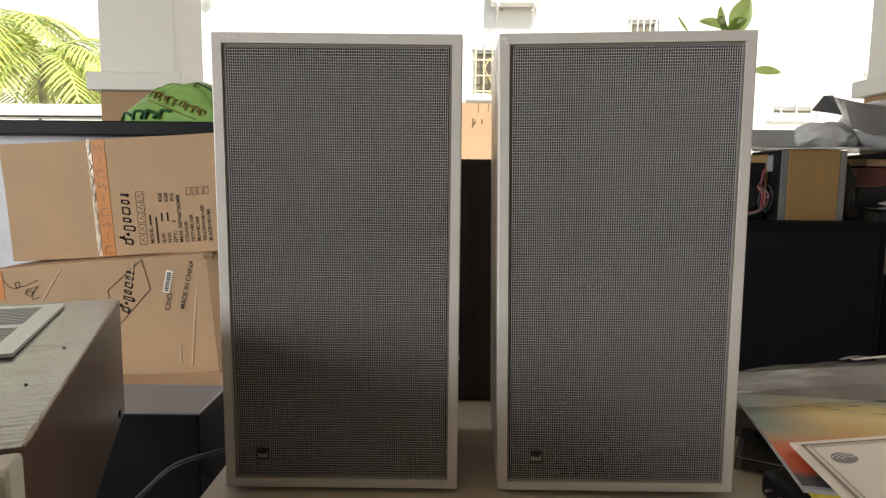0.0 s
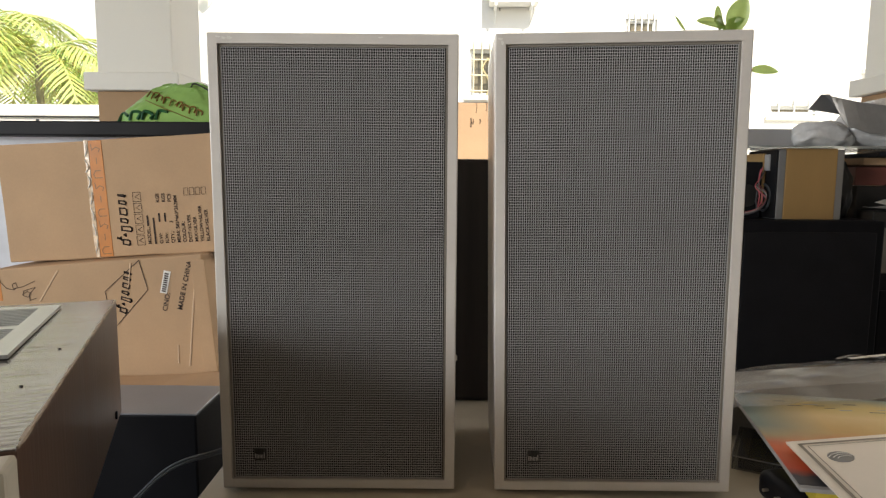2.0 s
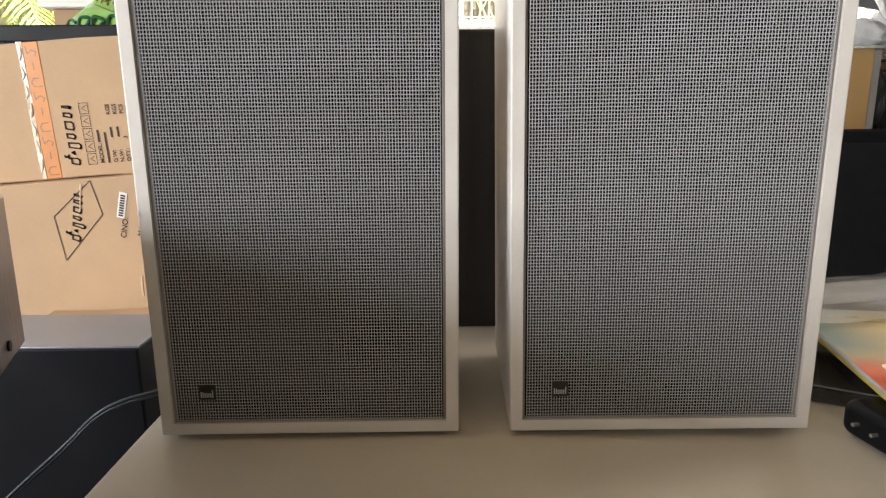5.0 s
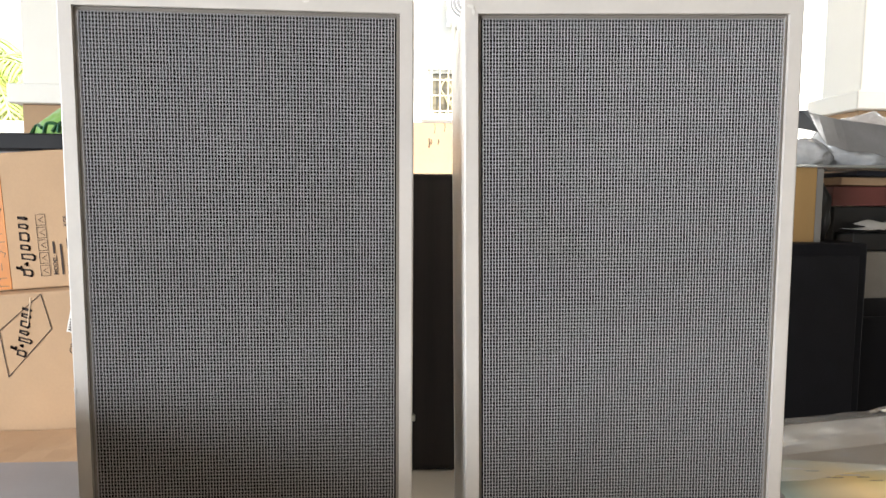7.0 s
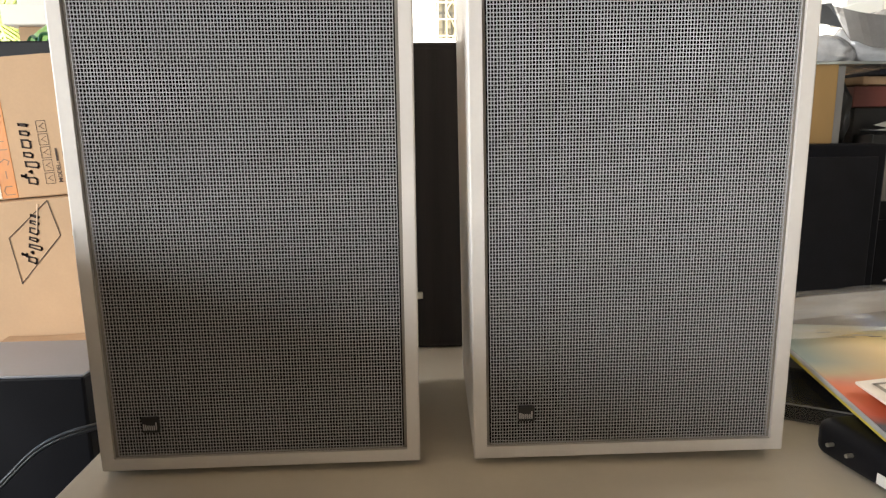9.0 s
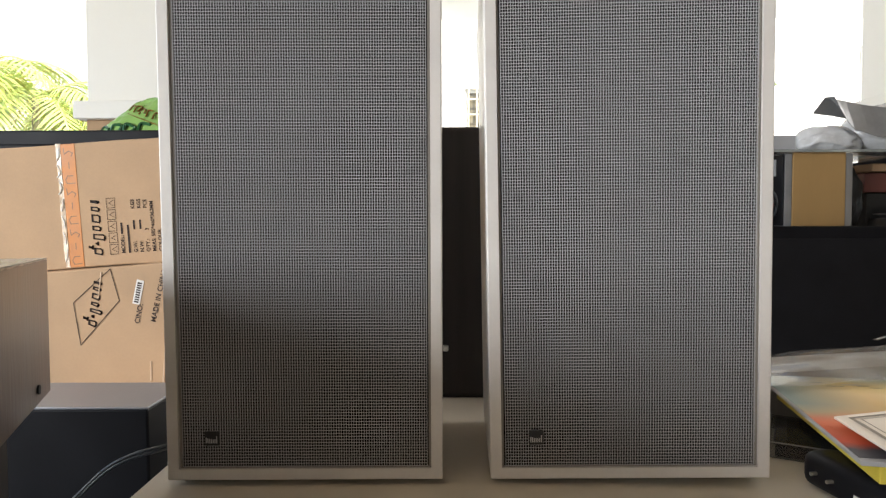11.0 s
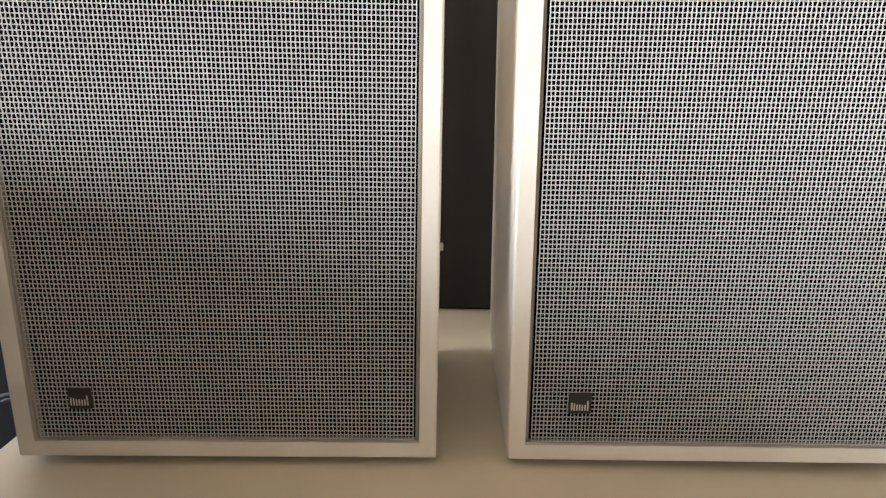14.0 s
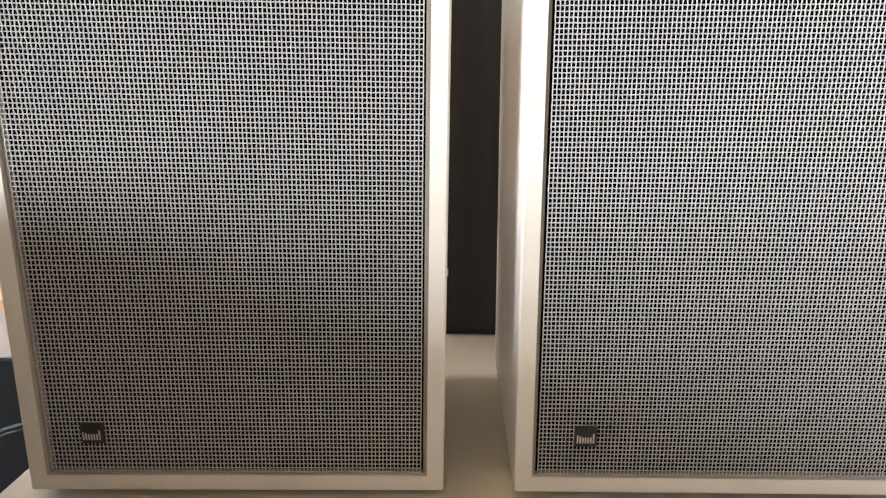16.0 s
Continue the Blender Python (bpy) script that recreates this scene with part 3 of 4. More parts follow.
for i, txt in enumerate(("KGS", "KGS", "PCS")):
    part("print_line", words(txt, 0.0138, up_text(0.1726 + i * 0.0168, 0.15)), M_INK, cu)
for x, z, w in ((0.139, 0.085, 0.03), (0.1558, 0.033, 0.075), (0.1726, 0.095, 0.025), (0.1894, 0.095, 0.025)):
    pr = bmesh.new()
    bar(0, w, 0.002, 0.007, up_text(x, z), pr)
    part("print_bar", pr, M_INK, cu)
for i in range(4):
    pr = bmesh.new()
    ribbon([(0, 0), (0.02, 0), (0.02, 0.012), (0, 0.012), (0, 0)], 0.0012, up_text(0.2566 + i * 0.0168, 0.167), pr)
    part("tick_box", pr, M_INK, cu)
for i in range(5):
    pr = bmesh.new()
    q = up_text(0.121, 0.032 + i * 0.031)
    ribbon([(0, 0), (0.026, 0), (0.026, 0.022), (0, 0.022), (0, 0)], 0.0013, q, pr)
    ribbon([(0.006, 0.004), (0.013, 0.016), (0.02, 0.004)], 0.0012, q, pr)
    part("care_symbol", pr, M_INK, cu)
q = up_text(0.080, 0.030) @ Matrix(((1.0, 0.14, 0, 0), (0, 1.2, 0, 0), (0, 0, 1, 0), (0, 0, 0, 1)))
pr = bmesh.new()
for x0, x1, z0, z1 in ((0, 0.022, 0, 0.02), (0.018, 0.024, 0.02, 0.032), (0.028, 0.036, 0.008, 0.013), (0.04, 0.06, -0.008, 0.02), (0.064, 0.082, 0, 0.02), (0.086, 0.112, 0, 0.02), (0.116, 0.133, 0, 0.02), (0.138, 0.150, 0, 0.02)):
    ribbon([(x0 + 0.0025, z0 + 0.004), (x0 + 0.0065, z0 + 0.002), (x1 - 0.0075, z0 + 0.002), (x1 - 0.0045, z0 + 0.006), (x1 - 0.0045, z1 - 0.002), (x0 + 0.0045, z1 - 0.002), (x0 + 0.0025, z0 + 0.004)], 0.0040, q, pr)
part("brand_mark", pr, M_INK, cu, "dark strokes of a maker's mark")
for i in range(9):
    # looped marks along the tape, in turn like a hook, a loop and a bar
    tm = bmesh.new()
    q = up_text(0.020, 0.012 + i * 0.036)
    shape = ([(0, 0.0), (0.0, 0.02), (0.01, 0.024), (0.02, 0.018), (0.02, 0.004)], [(0.004, 0.012), (0.02, 0.012)], [(0.0, 0.004), (0.008, 0.0), (0.014, 0.01), (0.006, 0.022), (0.022, 0.024)])[i % 3]
    ribbon(shape, 0.0022, q, tm)
    part("tape_mark", tm, M_BROWNINK, cu, "brown mark on the tape")
for i in range(7):
    z = 0.02 + 0.045 * i
    part("tape_wrinkle", tube([(-0.022 + 0.004 * math.sin(i), -0.1722, z), (-0.016, -0.174, z + 0.014), (-0.02 + 0.005 * math.cos(i * 2), -0.1724, z + 0.034)], 0.0016, 5), M_PAPER, cu, "white wrinkle in the torn tape")

# lower carton
cl = thing("carton", pose(-0.702, 1.235, -0.204, 0, -5.0, 0), "creased brown cardboard carton with a diamond mark, open seam below", "carton", "cartons", size=1.075)
part("box", carton_body(0.585, 0.40, 0.335, 9.0), M_CARD, cl)
part("bottom_flap", crumpled(box(-0.29, 0.29, -0.22, -0.203, -0.004, 0.004), 5, 0.006, 9), M_CARDIN, cl, "frayed open bottom flap")
part("end_flap", box(0.262, 0.30, -0.2045, -0.1995, 0.01, 0.32, 0.002), M_CARD, cl)
part("corner_tape", box(-0.2925, -0.26, -0.2012, -0.199, 0.25, 0.33, 0.0004), M_TAPE, cl, "scrap of orange tape")


def up_low(x, z, turn=6):
    return Matrix(((0, -1, 0, x), (0, 0, -1, -0.2014), (1, 0, 0, z), (0, 0, 0, 1))) @ Matrix.Rotation(radians(-turn), 4, 'Z')


FACE = Matrix(((1, 0, 0, 0), (0, 0, -1, -0.2014), (0, 1, 0, 0), (0, 0, 0, 1)))
pl = bmesh.new()
ribbon([(0.123, 0.331), (0.137, 0.249), (0.028, 0.146), (0.021, 0.254), (0.123, 0.331)], 0.0019, FACE, pl)
part("diamond_outline", pl, M_INK, cl)
pl = bmesh.new()
q = up_low(0.072, 0.186, 14) @ Matrix(((1.05, 0.12, 0, 0), (0, 1.25, 0, 0), (0, 0, 1, 0), (0, 0, 0, 1)))
for x0, x1, z0, z1 in ((0, 0.018, 0, 0.018), (0.014, 0.019, 0.018, 0.03), (0.022, 0.029, 0.007, 0.012), (0.032, 0.046, -0.008, 0.018), (0.049, 0.062, 0, 0.018), (0.065, 0.083, 0, 0.018), (0.086, 0.099, 0, 0.018), (0.102, 0.112, 0, 0.018)):
    ribbon([(x0 + 0.002, z0 + 0.004), (x0 + 0.005, z0 + 0.002), (x1 - 0.006, z0 + 0.002), (x1 - 0.004, z0 + 0.005), (x1 - 0.004, z1 - 0.002), (x0 + 0.004, z1 - 0.002), (x0 + 0.002, z0 + 0.004)], 0.0036, q, pl)
part("brand_mark", pl, M_INK, cl, "dark strokes of a maker's mark")
part("print_line", words("CINO:", 0.0185, up_low(0.181, 0.186, 17)), M_INK, cl)
part("print_line", words("MADE IN CHINA", 0.0185, up_low(0.222, 0.186, 18)), M_INK, cl)
q = up_low(0.187, 0.234, 17)
st = bmesh.new()
bar(0, 0.062, 0, 0.019, q, st)
st = part("sticker", st, M_PAPER, cl, "white label with a dark code")
sb = bmesh.new()
for i in range(9):
    bar(0.004 + i * 0.006, 0.008 + i * 0.006, 0.004, 0.015, q @ Matrix.Translation((0, 0, 0.0008)), sb)
part("code_bars", sb, M_INK, st)
for pts in ([(0.28, 0.32), (0.255, 0.20), (0.225, 0.03)], [(0.2, 0.09), (0.195, 0.04)], [(-0.1, 0.32), (-0.16, 0.24)], [(0.1, 0.325), (0.085, 0.26)]):
    part("crease", tube([(x, -0.1995, z) for x, z in pts], 0.0028, 6), M_CARDIN, cl, "raised crease")
sc = bmesh.new()
ribbon([(-0.262, 0.325), (-0.258, 0.30), (-0.245, 0.283), (-0.225, 0.277), (-0.215, 0.285), (-0.218, 0.296), (-0.228, 0.293), (-0.226, 0.28), (-0.20, 0.284), (-0.165, 0.297)], 0.0016, Matrix(((1, 0, 0, 0), (0, 0, -1, -0.2014), (0, 1, 0, 0), (0, 0, 0, 1))), sc)
ribbon([(-0.205, 0.262), (-0.19, 0.27), (-0.18, 0.263), (-0.19, 0.254), (-0.203, 0.26), (-0.2, 0.272), (-0.166, 0.28), (-0.186, 0.262), (-0.186, 0.245), (-0.168, 0.25)], 0.0016, Matrix(((1, 0, 0, 0), (0, 0, -1, -0.2014), (0, 1, 0, 0), (0, 0, 0, 1))), sc)
part("scribble", sc, M_INK, cl, "handwritten scribble")

fc = thing("flattened_cartons", pose(-0.5, 0.80, -0.215, 0, -2.5, 0), "flattened brown cardboard with frayed edges on the low table", "cardboard")
for k in range(3):
    part("card_layer", crumpled(box(-0.26 + 0.02 * k, 0.26 - 0.015 * k, -0.16 - 0.012 * k, 0.2, 0.001 + 0.016 * k, 0.015 + 0.016 * k), 7, 0.006, 14, k), M_CARD, fc)

kb = thing("black_case", pose(-1.42, 1.52, -0.215), "dark blue-black case with a slanted lid behind the cartons", "case")
cb2 = box(-0.08, 0.09, -0.1, 0.1, 0.0, 0.36, 0.004)
for v in cb2.verts:
    if v.co.z > 0.2:
        v.co.z += -0.5 * (v.co.x + 0.0)
part("body", cb2, M_NAVY, kb)

# black-edged shelf table behind the cartons
sh = thing("black_edged_table", pose(-1.309, 1.737, FLOOR), "tall table with a thick black edge behind the cartons", "table")
part("tabletop", box(-0.9, 0.92, -0.38, 0.4, 1.286, 1.335, 0.005), M_BLACK, sh)
# added board; its pale blue-grey holds the yard's brightness under the table
part("apron", box(-0.88, 0.9, -0.3, -0.28, 0.35, 1.286), M_BLUEGREY, sh, "pale board in place of the bright yard under the top")
for sx in (-0.85, 0.86):
    for sy in (-0.25, 0.34):
        part("leg", box(sx - 0.025, sx + 0.025, sy - 0.025, sy + 0.025, 0, 1.286, 0.003), M_BLACKMATT, sh)

# green plastic sack on it
gb = thing("plastic_sack", pose(-0.83, 1.72, 0.585), "crumpled bright green plastic sack with dark lettering", "sack", size=1.14)
bm = bmesh.new()
bmesh.ops.create_icosphere(bm, subdivisions=5, radius=1.0)
for v in bm.verts:
    p = v.co.copy()
    u = min(1.0, max(0.0, (p.z + 0.45) / 1.2))
    # broad at the foot, leaning to one side and folded to a slanting ridge at the top
    left, right = -0.175 + 0.155 * u, 0.30 - 0.06 * u
    sx = (abs(p.x) ** 0.75) * (1 if p.x > 0 else -1)
    v.co = Vector((0.5 * (left + right) + 0.5 * (right - left) * sx, p.y * 0.13 * (1 - 0.75 * u), 0.15 * u))
    v.co.z -= 0.05 * u * max(0.0, sx) ** 2
    v.co += Vector(noise.noise_vector(p * 2.5)) * 0.012 * (0.3 + u) + Vector(noise.noise_vector(p * 8)) * 0.005
    v.co.z = max(v.co.z, 0.0)
part("sack", bm, M_GREENBAG, gb, smooth=True)
part("tie", tube([(0.115, -0.03, 0.135), (0.13, -0.05, 0.146), (0.15, -0.05, 0.142), (0.2, -0.06, 0.115), (0.24, -0.06, 0.09)], 0.003, 6), M_METAL, gb, "dark tie string")
SKIN = [v.co.copy() for v in gb.children[0].data.vertices if v.co.y < 0.0]


def on_sack(x, z):
    p = min(SKIN, key=lambda v: (v.x - x) ** 2 + (v.z - z) ** 2)
    return Vector((x, p.y - 0.004, z))


def sack_strokes(name, material, x0, x1, z0, slope, height, count, r, label):
    for i in range(count):
        x = x0 + (x1 - x0) * i / count
        w = (x1 - x0) / count * 0.75
        z = z0 + slope * (x - x0)
        pts = [(x, z), (x + 0.1 * w, z + height), (x + w, z + height * (0.9 if i % 2 else 0.6)), (x + 0.8 * w, z + 0.1 * height)][: 4 if i % 3 else 3]
        part(name, tube([on_sack(*p) for p in pts], r, 5), material, gb, label)


sack_strokes("printed_stroke", M_GREENINK, -0.11, 0.075, 0.020, 0.03, 0.028, 4, 0.0055, "dark green printed stroke")
sack_strokes("small_print", M_BROWNINK, -0.03, 0.18, 0.104, -0.36, 0.021, 9, 0.0026, "brown printed stroke")
part("print_rule", tube([on_sack(-0.03 + 0.03 * k, 0.092 - 0.0115 * k) for k in range(7)], 0.0014, 5), M_BROWNINK, gb, "thin brown rule")

# cable from the loudspeaker
ca = thing("speaker_cable", pose(0, 0, 0), "loose grey twin speaker cable hanging beside the table", "cable")
for d in (0.0, 0.0042):
    part("strand", tube([(-0.31, 0.02, -0.205 + d), (-0.22, 0.07, -0.117 + d), (-0.165, 0.095, -0.068 + d), (-0.125, 0.1, -0.03 + d), (-0.09, 0.1, -0.011 + d), (-0.05, 0.106, -0.001 + d), (-0.01, 0.16, -0.002 + d), (0.03, 0.24, -0.0022 + d)], 0.0021), M_CABLE, ca, smooth=True)

# ---- right: sleeves, card, tray, plug, film ----
lp = thing("record_sleeve", pose(0.690, -0.099, 0.056, 1.0, 0, -10.5), "square record sleeve with a yellow and orange painting", "record sleeve")
part("sleeve", box(0, 0.315, 0, 0.315, 0.0, 0.005, 0.001), M_GREYBOX, lp)
ART = bpy.data.materials.new("painted_art")
ART.use_nodes = True
n, l = ART.node_tree.nodes, ART.node_tree.links
tc, nz, ad, rp = n.new("ShaderNodeTexCoord"), n.new("ShaderNodeTexNoise"), n.new("ShaderNodeMath"), n.new("ShaderNodeValToRGB")
nz.inputs["Scale"].default_value, nz.inputs["Detail"].default_value = 9, 5
sp, m2 = n.new("ShaderNodeSeparateXYZ"), n.new("ShaderNodeMath")
l.new(tc.outputs["Object"], sp.inputs[0]); l.new(tc.outputs["Object"], nz.inputs["Vector"])
m2.operation = 'MULTIPLY_ADD'; m2.inputs[1].default_value = 2.9
l.new(sp.outputs["Y"], m2.inputs[0])
ad.operation = 'MULTIPLY_ADD'; ad.inputs[1].default_value = 0.35; ad.inputs[2].default_value = -0.115
l.new(nz.outputs["Fac"], ad.inputs[0]); l.new(ad.outputs[0], m2.inputs[2])
l.new(m2.outputs[0], rp.inputs[0])
el = rp.color_ramp.elements
el[0].position, el[0].color = 0.12, (0.05, 0.05, 0.06, 1)
el[1].position, el[1].color = 1.0, (0.33, 0.38, 0.33, 1)
for p, c in ((0.19, (0.55, 0.08, 0.03)), (0.42, (0.62, 0.15, 0.05)), (0.52, (0.60, 0.38, 0.14)), (0.74, (0.74, 0.55, 0.26)), (0.86, (0.66, 0.50, 0.20))):
    e = el.new(p)
    e.color = (*c, 1)
mx, my, mu, am = n.new("ShaderNodeMapRange"), n.new("ShaderNodeMapRange"), n.new("ShaderNodeMath"), n.new("ShaderNodeMix")
for q, lo, hi in ((mx, 0.10, 0.01), (my, 0.11, 0.18)):
    q.inputs["From Min"].default_value, q.inputs["From Max"].default_value = lo, hi
l.new(sp.outputs["X"], mx.inputs[0])
l.new(sp.outputs["Y"], my.inputs[0])
mu.operation = 'MULTIPLY'
l.new(mx.outputs[0], mu.inputs[0])
l.new(my.outputs[0], mu.inputs[1])
am.data_type = 'RGBA'
am.inputs["B"].default_value = (0.22, 0.28, 0.25, 1)
l.new(mu.outputs[0], am.inputs["Factor"])
l.new(rp.outputs[0], am.inputs["A"])
fx, fy, fm, sand = n.new("ShaderNodeMapRange"), n.new("ShaderNodeMapRange"), n.new("ShaderNodeMath"), n.new("ShaderNodeMix")
for q, lo, hi in ((fx, 0.06, 0.17), (fy, 0.18, 0.11)):
    q.inputs["From Min"].default_value, q.inputs["From Max"].default_value = lo, hi
l.new(sp.outputs["X"], fx.inputs[0])
l.new(sp.outputs["Y"], fy.inputs[0])
fm.operation = 'MULTIPLY'
l.new(fx.outputs[0], fm.inputs[0])
l.new(fy.outputs[0], fm.inputs[1])
sand.data_type = 'RGBA'
sand.inputs["B"].default_value = (0.62, 0.46, 0.27, 1)
l.new(fm.outputs[0], sand.inputs["Factor"])
l.new(am.outputs["Result"], sand.inputs["A"])
l.new(sand.outputs["Result"], n["Principled BSDF"].inputs["Base Color"])
n["Principled BSDF"].inputs["Roughness"].default_value = 0.6
n["Principled BSDF"].inputs["Specular IOR Level"].default_value = 0.25
part("picture", box(0.0015, 0.3135, 0.008, 0.3135, 0.005, 0.0056), ART, lp, "abstract painting in orange, yellow and grey-green")
for k in range(10):
    x, y = 0.03 + 0.018 * k + 0.01 * random.random(), 0.288 - 0.03 * random.random()
    bs = bmesh.new()
    ribbon([(x, y), (x + 0.012 + 0.012 * random.random(), y + 0.002)], 0.0016 + 0.0015 * random.random(), Matrix.Translation((0, 0, 0.0059)), bs)
    part("brush_stroke", bs, M_METAL if k % 3 else M_GREYBOX, lp, "dark brush stroke")
lb = thing("record_stack", pose(0.69, -0.092, -0.005, 0, 0, -11), "stack of record sleeves and magazines under a painted sleeve", "record stack")
z = 0.0
for mm, x0, y0, b in ((M_BLACKMATT, 0.165, 0.0, 0.014), (M_PAPER, 0.16, 0.004, 0.013), (M_NAVY, 0.05, 0.008, 0.014), (M_YELLOW, 0.021, 0.002, 0.018)):
    part("sleeve", box(x0, 0.30, y0, 0.30, z + 0.0005, z + b - 0.001, 0.001), mm, lb)
    z += b

cd = thing("certificate_card", pose(0.728, 0.004, 0.0685, 0, -8.5, -7), "cream card with a double border line and grey round emblem", "card")
part("card", box(0, 0.26, -0.19, 0, -0.0005, 0.0025, 0.0006), M_CREAMCARD, cd)
bl = bmesh.new()
flat = Matrix.Translation((0, 0, 0.0032))
for k, w in ((0.012, 0.004), (0.019, 0.0012)):
    ribbon([(k, -k), (0.26 - k, -k), (0.26 - k, -0.19 + k), (k, -0.19 + k), (k, -k)], w, flat, bl)
part("border", bl, M_SEPIA, cd, "brown-grey border lines")
em = cyl(0.014, 0.0006, (0.042, -0.053, 0.003), n=28)
part("emblem", em, M_GREYFAN, cd, "round grey emblem")
eb = bmesh.new()
for k in range(3):
    arc = [(0.046 + (0.021 - 0.005 * k) * math.cos(q * 0.16), -0.0655 + 0.0005 * k + (0.021 - 0.005 * k) * math.sin(q * 0.16)) for q in range(4 + k, 17)]
    ribbon([p for p in arc if (p[0] - 0.042) ** 2 + (p[1] + 0.053) ** 2 < 0.0145 ** 2], 0.0014, Matrix.Translation((0, 0, 0.0042)), eb)
part("emblem_stripes", eb, M_PAPER, cd)
wl = bmesh.new()
for k in range(3):
    ribbon([(0.09, -0.075 - k * 0.02), (0.2, -0.075 - k * 0.02)], 0.002, flat, wl)
part("text_bars", wl, M_GREYBOX, cd)

tr = thing("disc_case", pose(0.6975, 0.084, -0.005, 0, 0, -29), "black disc case with a scuffed clear lid beside the loudspeaker", "disc case")
part("tray", box(0.008, 0.138, 0.003, 0.123, 0.002, 0.0165, 0.002), M_BLACK, tr)
part("inlay", box(0.024, 0.136, 0.005, 0.121, 0.0168, 0.0176), M_BLACKMATT, tr, "black printed inlay")
part("lid", box(0, 0.142, 0, 0.125, 0.0188, 0.0206, 0.0006), M_LID, tr, "clear lid")
for q in ((0, 0.142, 0, 0.0018, 0.001, 0.0186), (0, 0.0018, 0.002, 0.125, 0.001, 0.0186), (0.0018, 0.142, 0.1232, 0.125, 0.001, 0.0186)):
    part("lid_wall", box(*q, 0.0003, 1), M_LID, tr, "clear side wall")
for q in ((-0.0006, 0.0006, 0.0, 0.125), (0.0006, 0.142, -0.0006, 0.0006)):
    part("lid_edge", box(*q, 0.0196, 0.0211), M_GREYFAN, tr, "thin grey edge of clear plastic")
part("hinge_strip", box(0.006, 0.02, 0.004, 0.121, 0.0168, 0.0182, 0.0006), M_CABLE, tr, "dark ribbed hinge strip")

pg = thing("power_strip", pose(0.726, -0.040, -0.005, 0, 0, -80), "black oval multi-socket with chrome pins and cable", "power strip")
bm = box(-0.055, 0.065, -0.022, 0.022, 0.001, 0.039, 0.012, 4)
part("body", bm, M_BLACK, pg, smooth=True)
for x in (-0.03, -0.008):
    part("pin", cyl(0.002, 0.010, (x, -0.024, 0.02), 'y', n=10), M_ALU, pg)
part("label", box(0.02, 0.05, -0.0232, -0.0222, 0.008, 0.018), M_PAPER, pg, "white label")
part("cord", tube([(0.06, 0, 0.012), (0.075, 0.02, 0.009), (0.06, 0.028, 0.007), (0.02, 0.026, 0.006), (-0.06, 0.03, 0.006)], 0.0032), M_BLACK, pg)

def film_height(x, y):
    """Soft waves with a few sharp crinkles; the far edge droops."""
    p = Vector((x, y, 0))
    v = 0.007 * noise.noise(p * 5) + 0.003 * noise.noise(p * 15) + 0.0012 * (1 - abs(noise.noise(Vector((x * 7, y * 22, 5))) * 3)) ** 3
    return v - 0.012 * max(0, 1 + y * 22) - 0.02 * max(0, -0.10 - y) * 10


fl = thing("plastic_film", pose(0.84, 0.312, 0.088, 0, -1.2, 9), "wrinkled clear plastic film over grey papers", "plastic film")
part("film", sheet(-0.19, 0.95, -0.168, 0.005, 110, 30, film_height), M_PLASTIC, fl, smooth=True)
for k in range(4):
    x0 = 0.10 + 0.13 * k
    part("fold", sheet(x0, x0 + 0.09, -0.07 + 0.03 * (k % 2), -0.062 + 0.03 * (k % 2), 10, 3, lambda x, y: 0.018 + 0.004 * math.sin(60 * x + k), 0.0004), M_PLASTIC, fl, "raised fold of film", True)
pp = thing("paper_bundle", pose(0.84, 0.312, -0.005, 0, 0, 9), "grey paper bundle under clear plastic film", "paper")
pb2 = crumpled(box(-0.13, 0.93, -0.098, -0.008, 0.001, 0.078), 6, 0.003, 9)
for v in pb2.verts:
    v.co.z += 0.021 * v.co.x * min(1, v.co.z / 0.07)
part("paper_block", pb2, M_DARKGREY, pp)
hs = thing("white_strip", pose(1.02, 0.29, 0.103, 0, -1.2, 14), "narrow white paper strip on plastic film", "paper")
part("strip", box(-0.04, 0.04, -0.004, 0.004, 0, 0.001), M_PAPER, hs)
tx = thing("extension_table", pose(1.72, 0.3, FLOOR), "dark side table carrying papers and plastic", "table")
part("tabletop", box(-0.065, 0.7, -0.9, 0.33, 0.715, 0.75, 0.004), M_TABLE, tx)
for sx in (-0.03, 0.65):
    for sy in (-0.85, 0.28):
        part("leg", box(sx - 0.02, sx + 0.02, sy - 0.02, sy + 0.02, 0, 0.715, 0.002), M_METAL, tx)

# ---- right rear: black cabinet, wooden box, glass shelf ----
bk = thing("black_subwoofer", pose(1.632, 1.60, FLOOR), "large matt black loudspeaker cabinet on the floor", "loudspeaker cabinet")
part("body", box(-0.36, 0.15, -0.225, 0.34, 0.0, 1.02, 0.006), M_BLACK, bk)
part("front_frame", box(-0.33, 0.12, -0.232, -0.225, 0.05, 0.98, 0.003), M_BLACKMATT, bk)
sc2 = thing("dark_cabinet", pose(2.22, 1.6, FLOOR), "dark low cabinet under papers and bags", "cabinet")
part("body", box(-0.42, 0.5, -0.16, 0.34, 0.0, 0.831, 0.006), M_BLACKMATT, sc2)
part("door", box(-0.40, 0.03, -0.17, -0.161, 0.05, 0.77, 0.003), M_BLACK, sc2)
part("door", box(0.05, 0.48, -0.17, -0.161, 0.05, 0.77, 0.003), M_BLACK, sc2)
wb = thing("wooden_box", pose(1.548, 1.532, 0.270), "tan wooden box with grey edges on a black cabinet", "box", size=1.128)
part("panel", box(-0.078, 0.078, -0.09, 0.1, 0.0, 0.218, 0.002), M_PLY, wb)
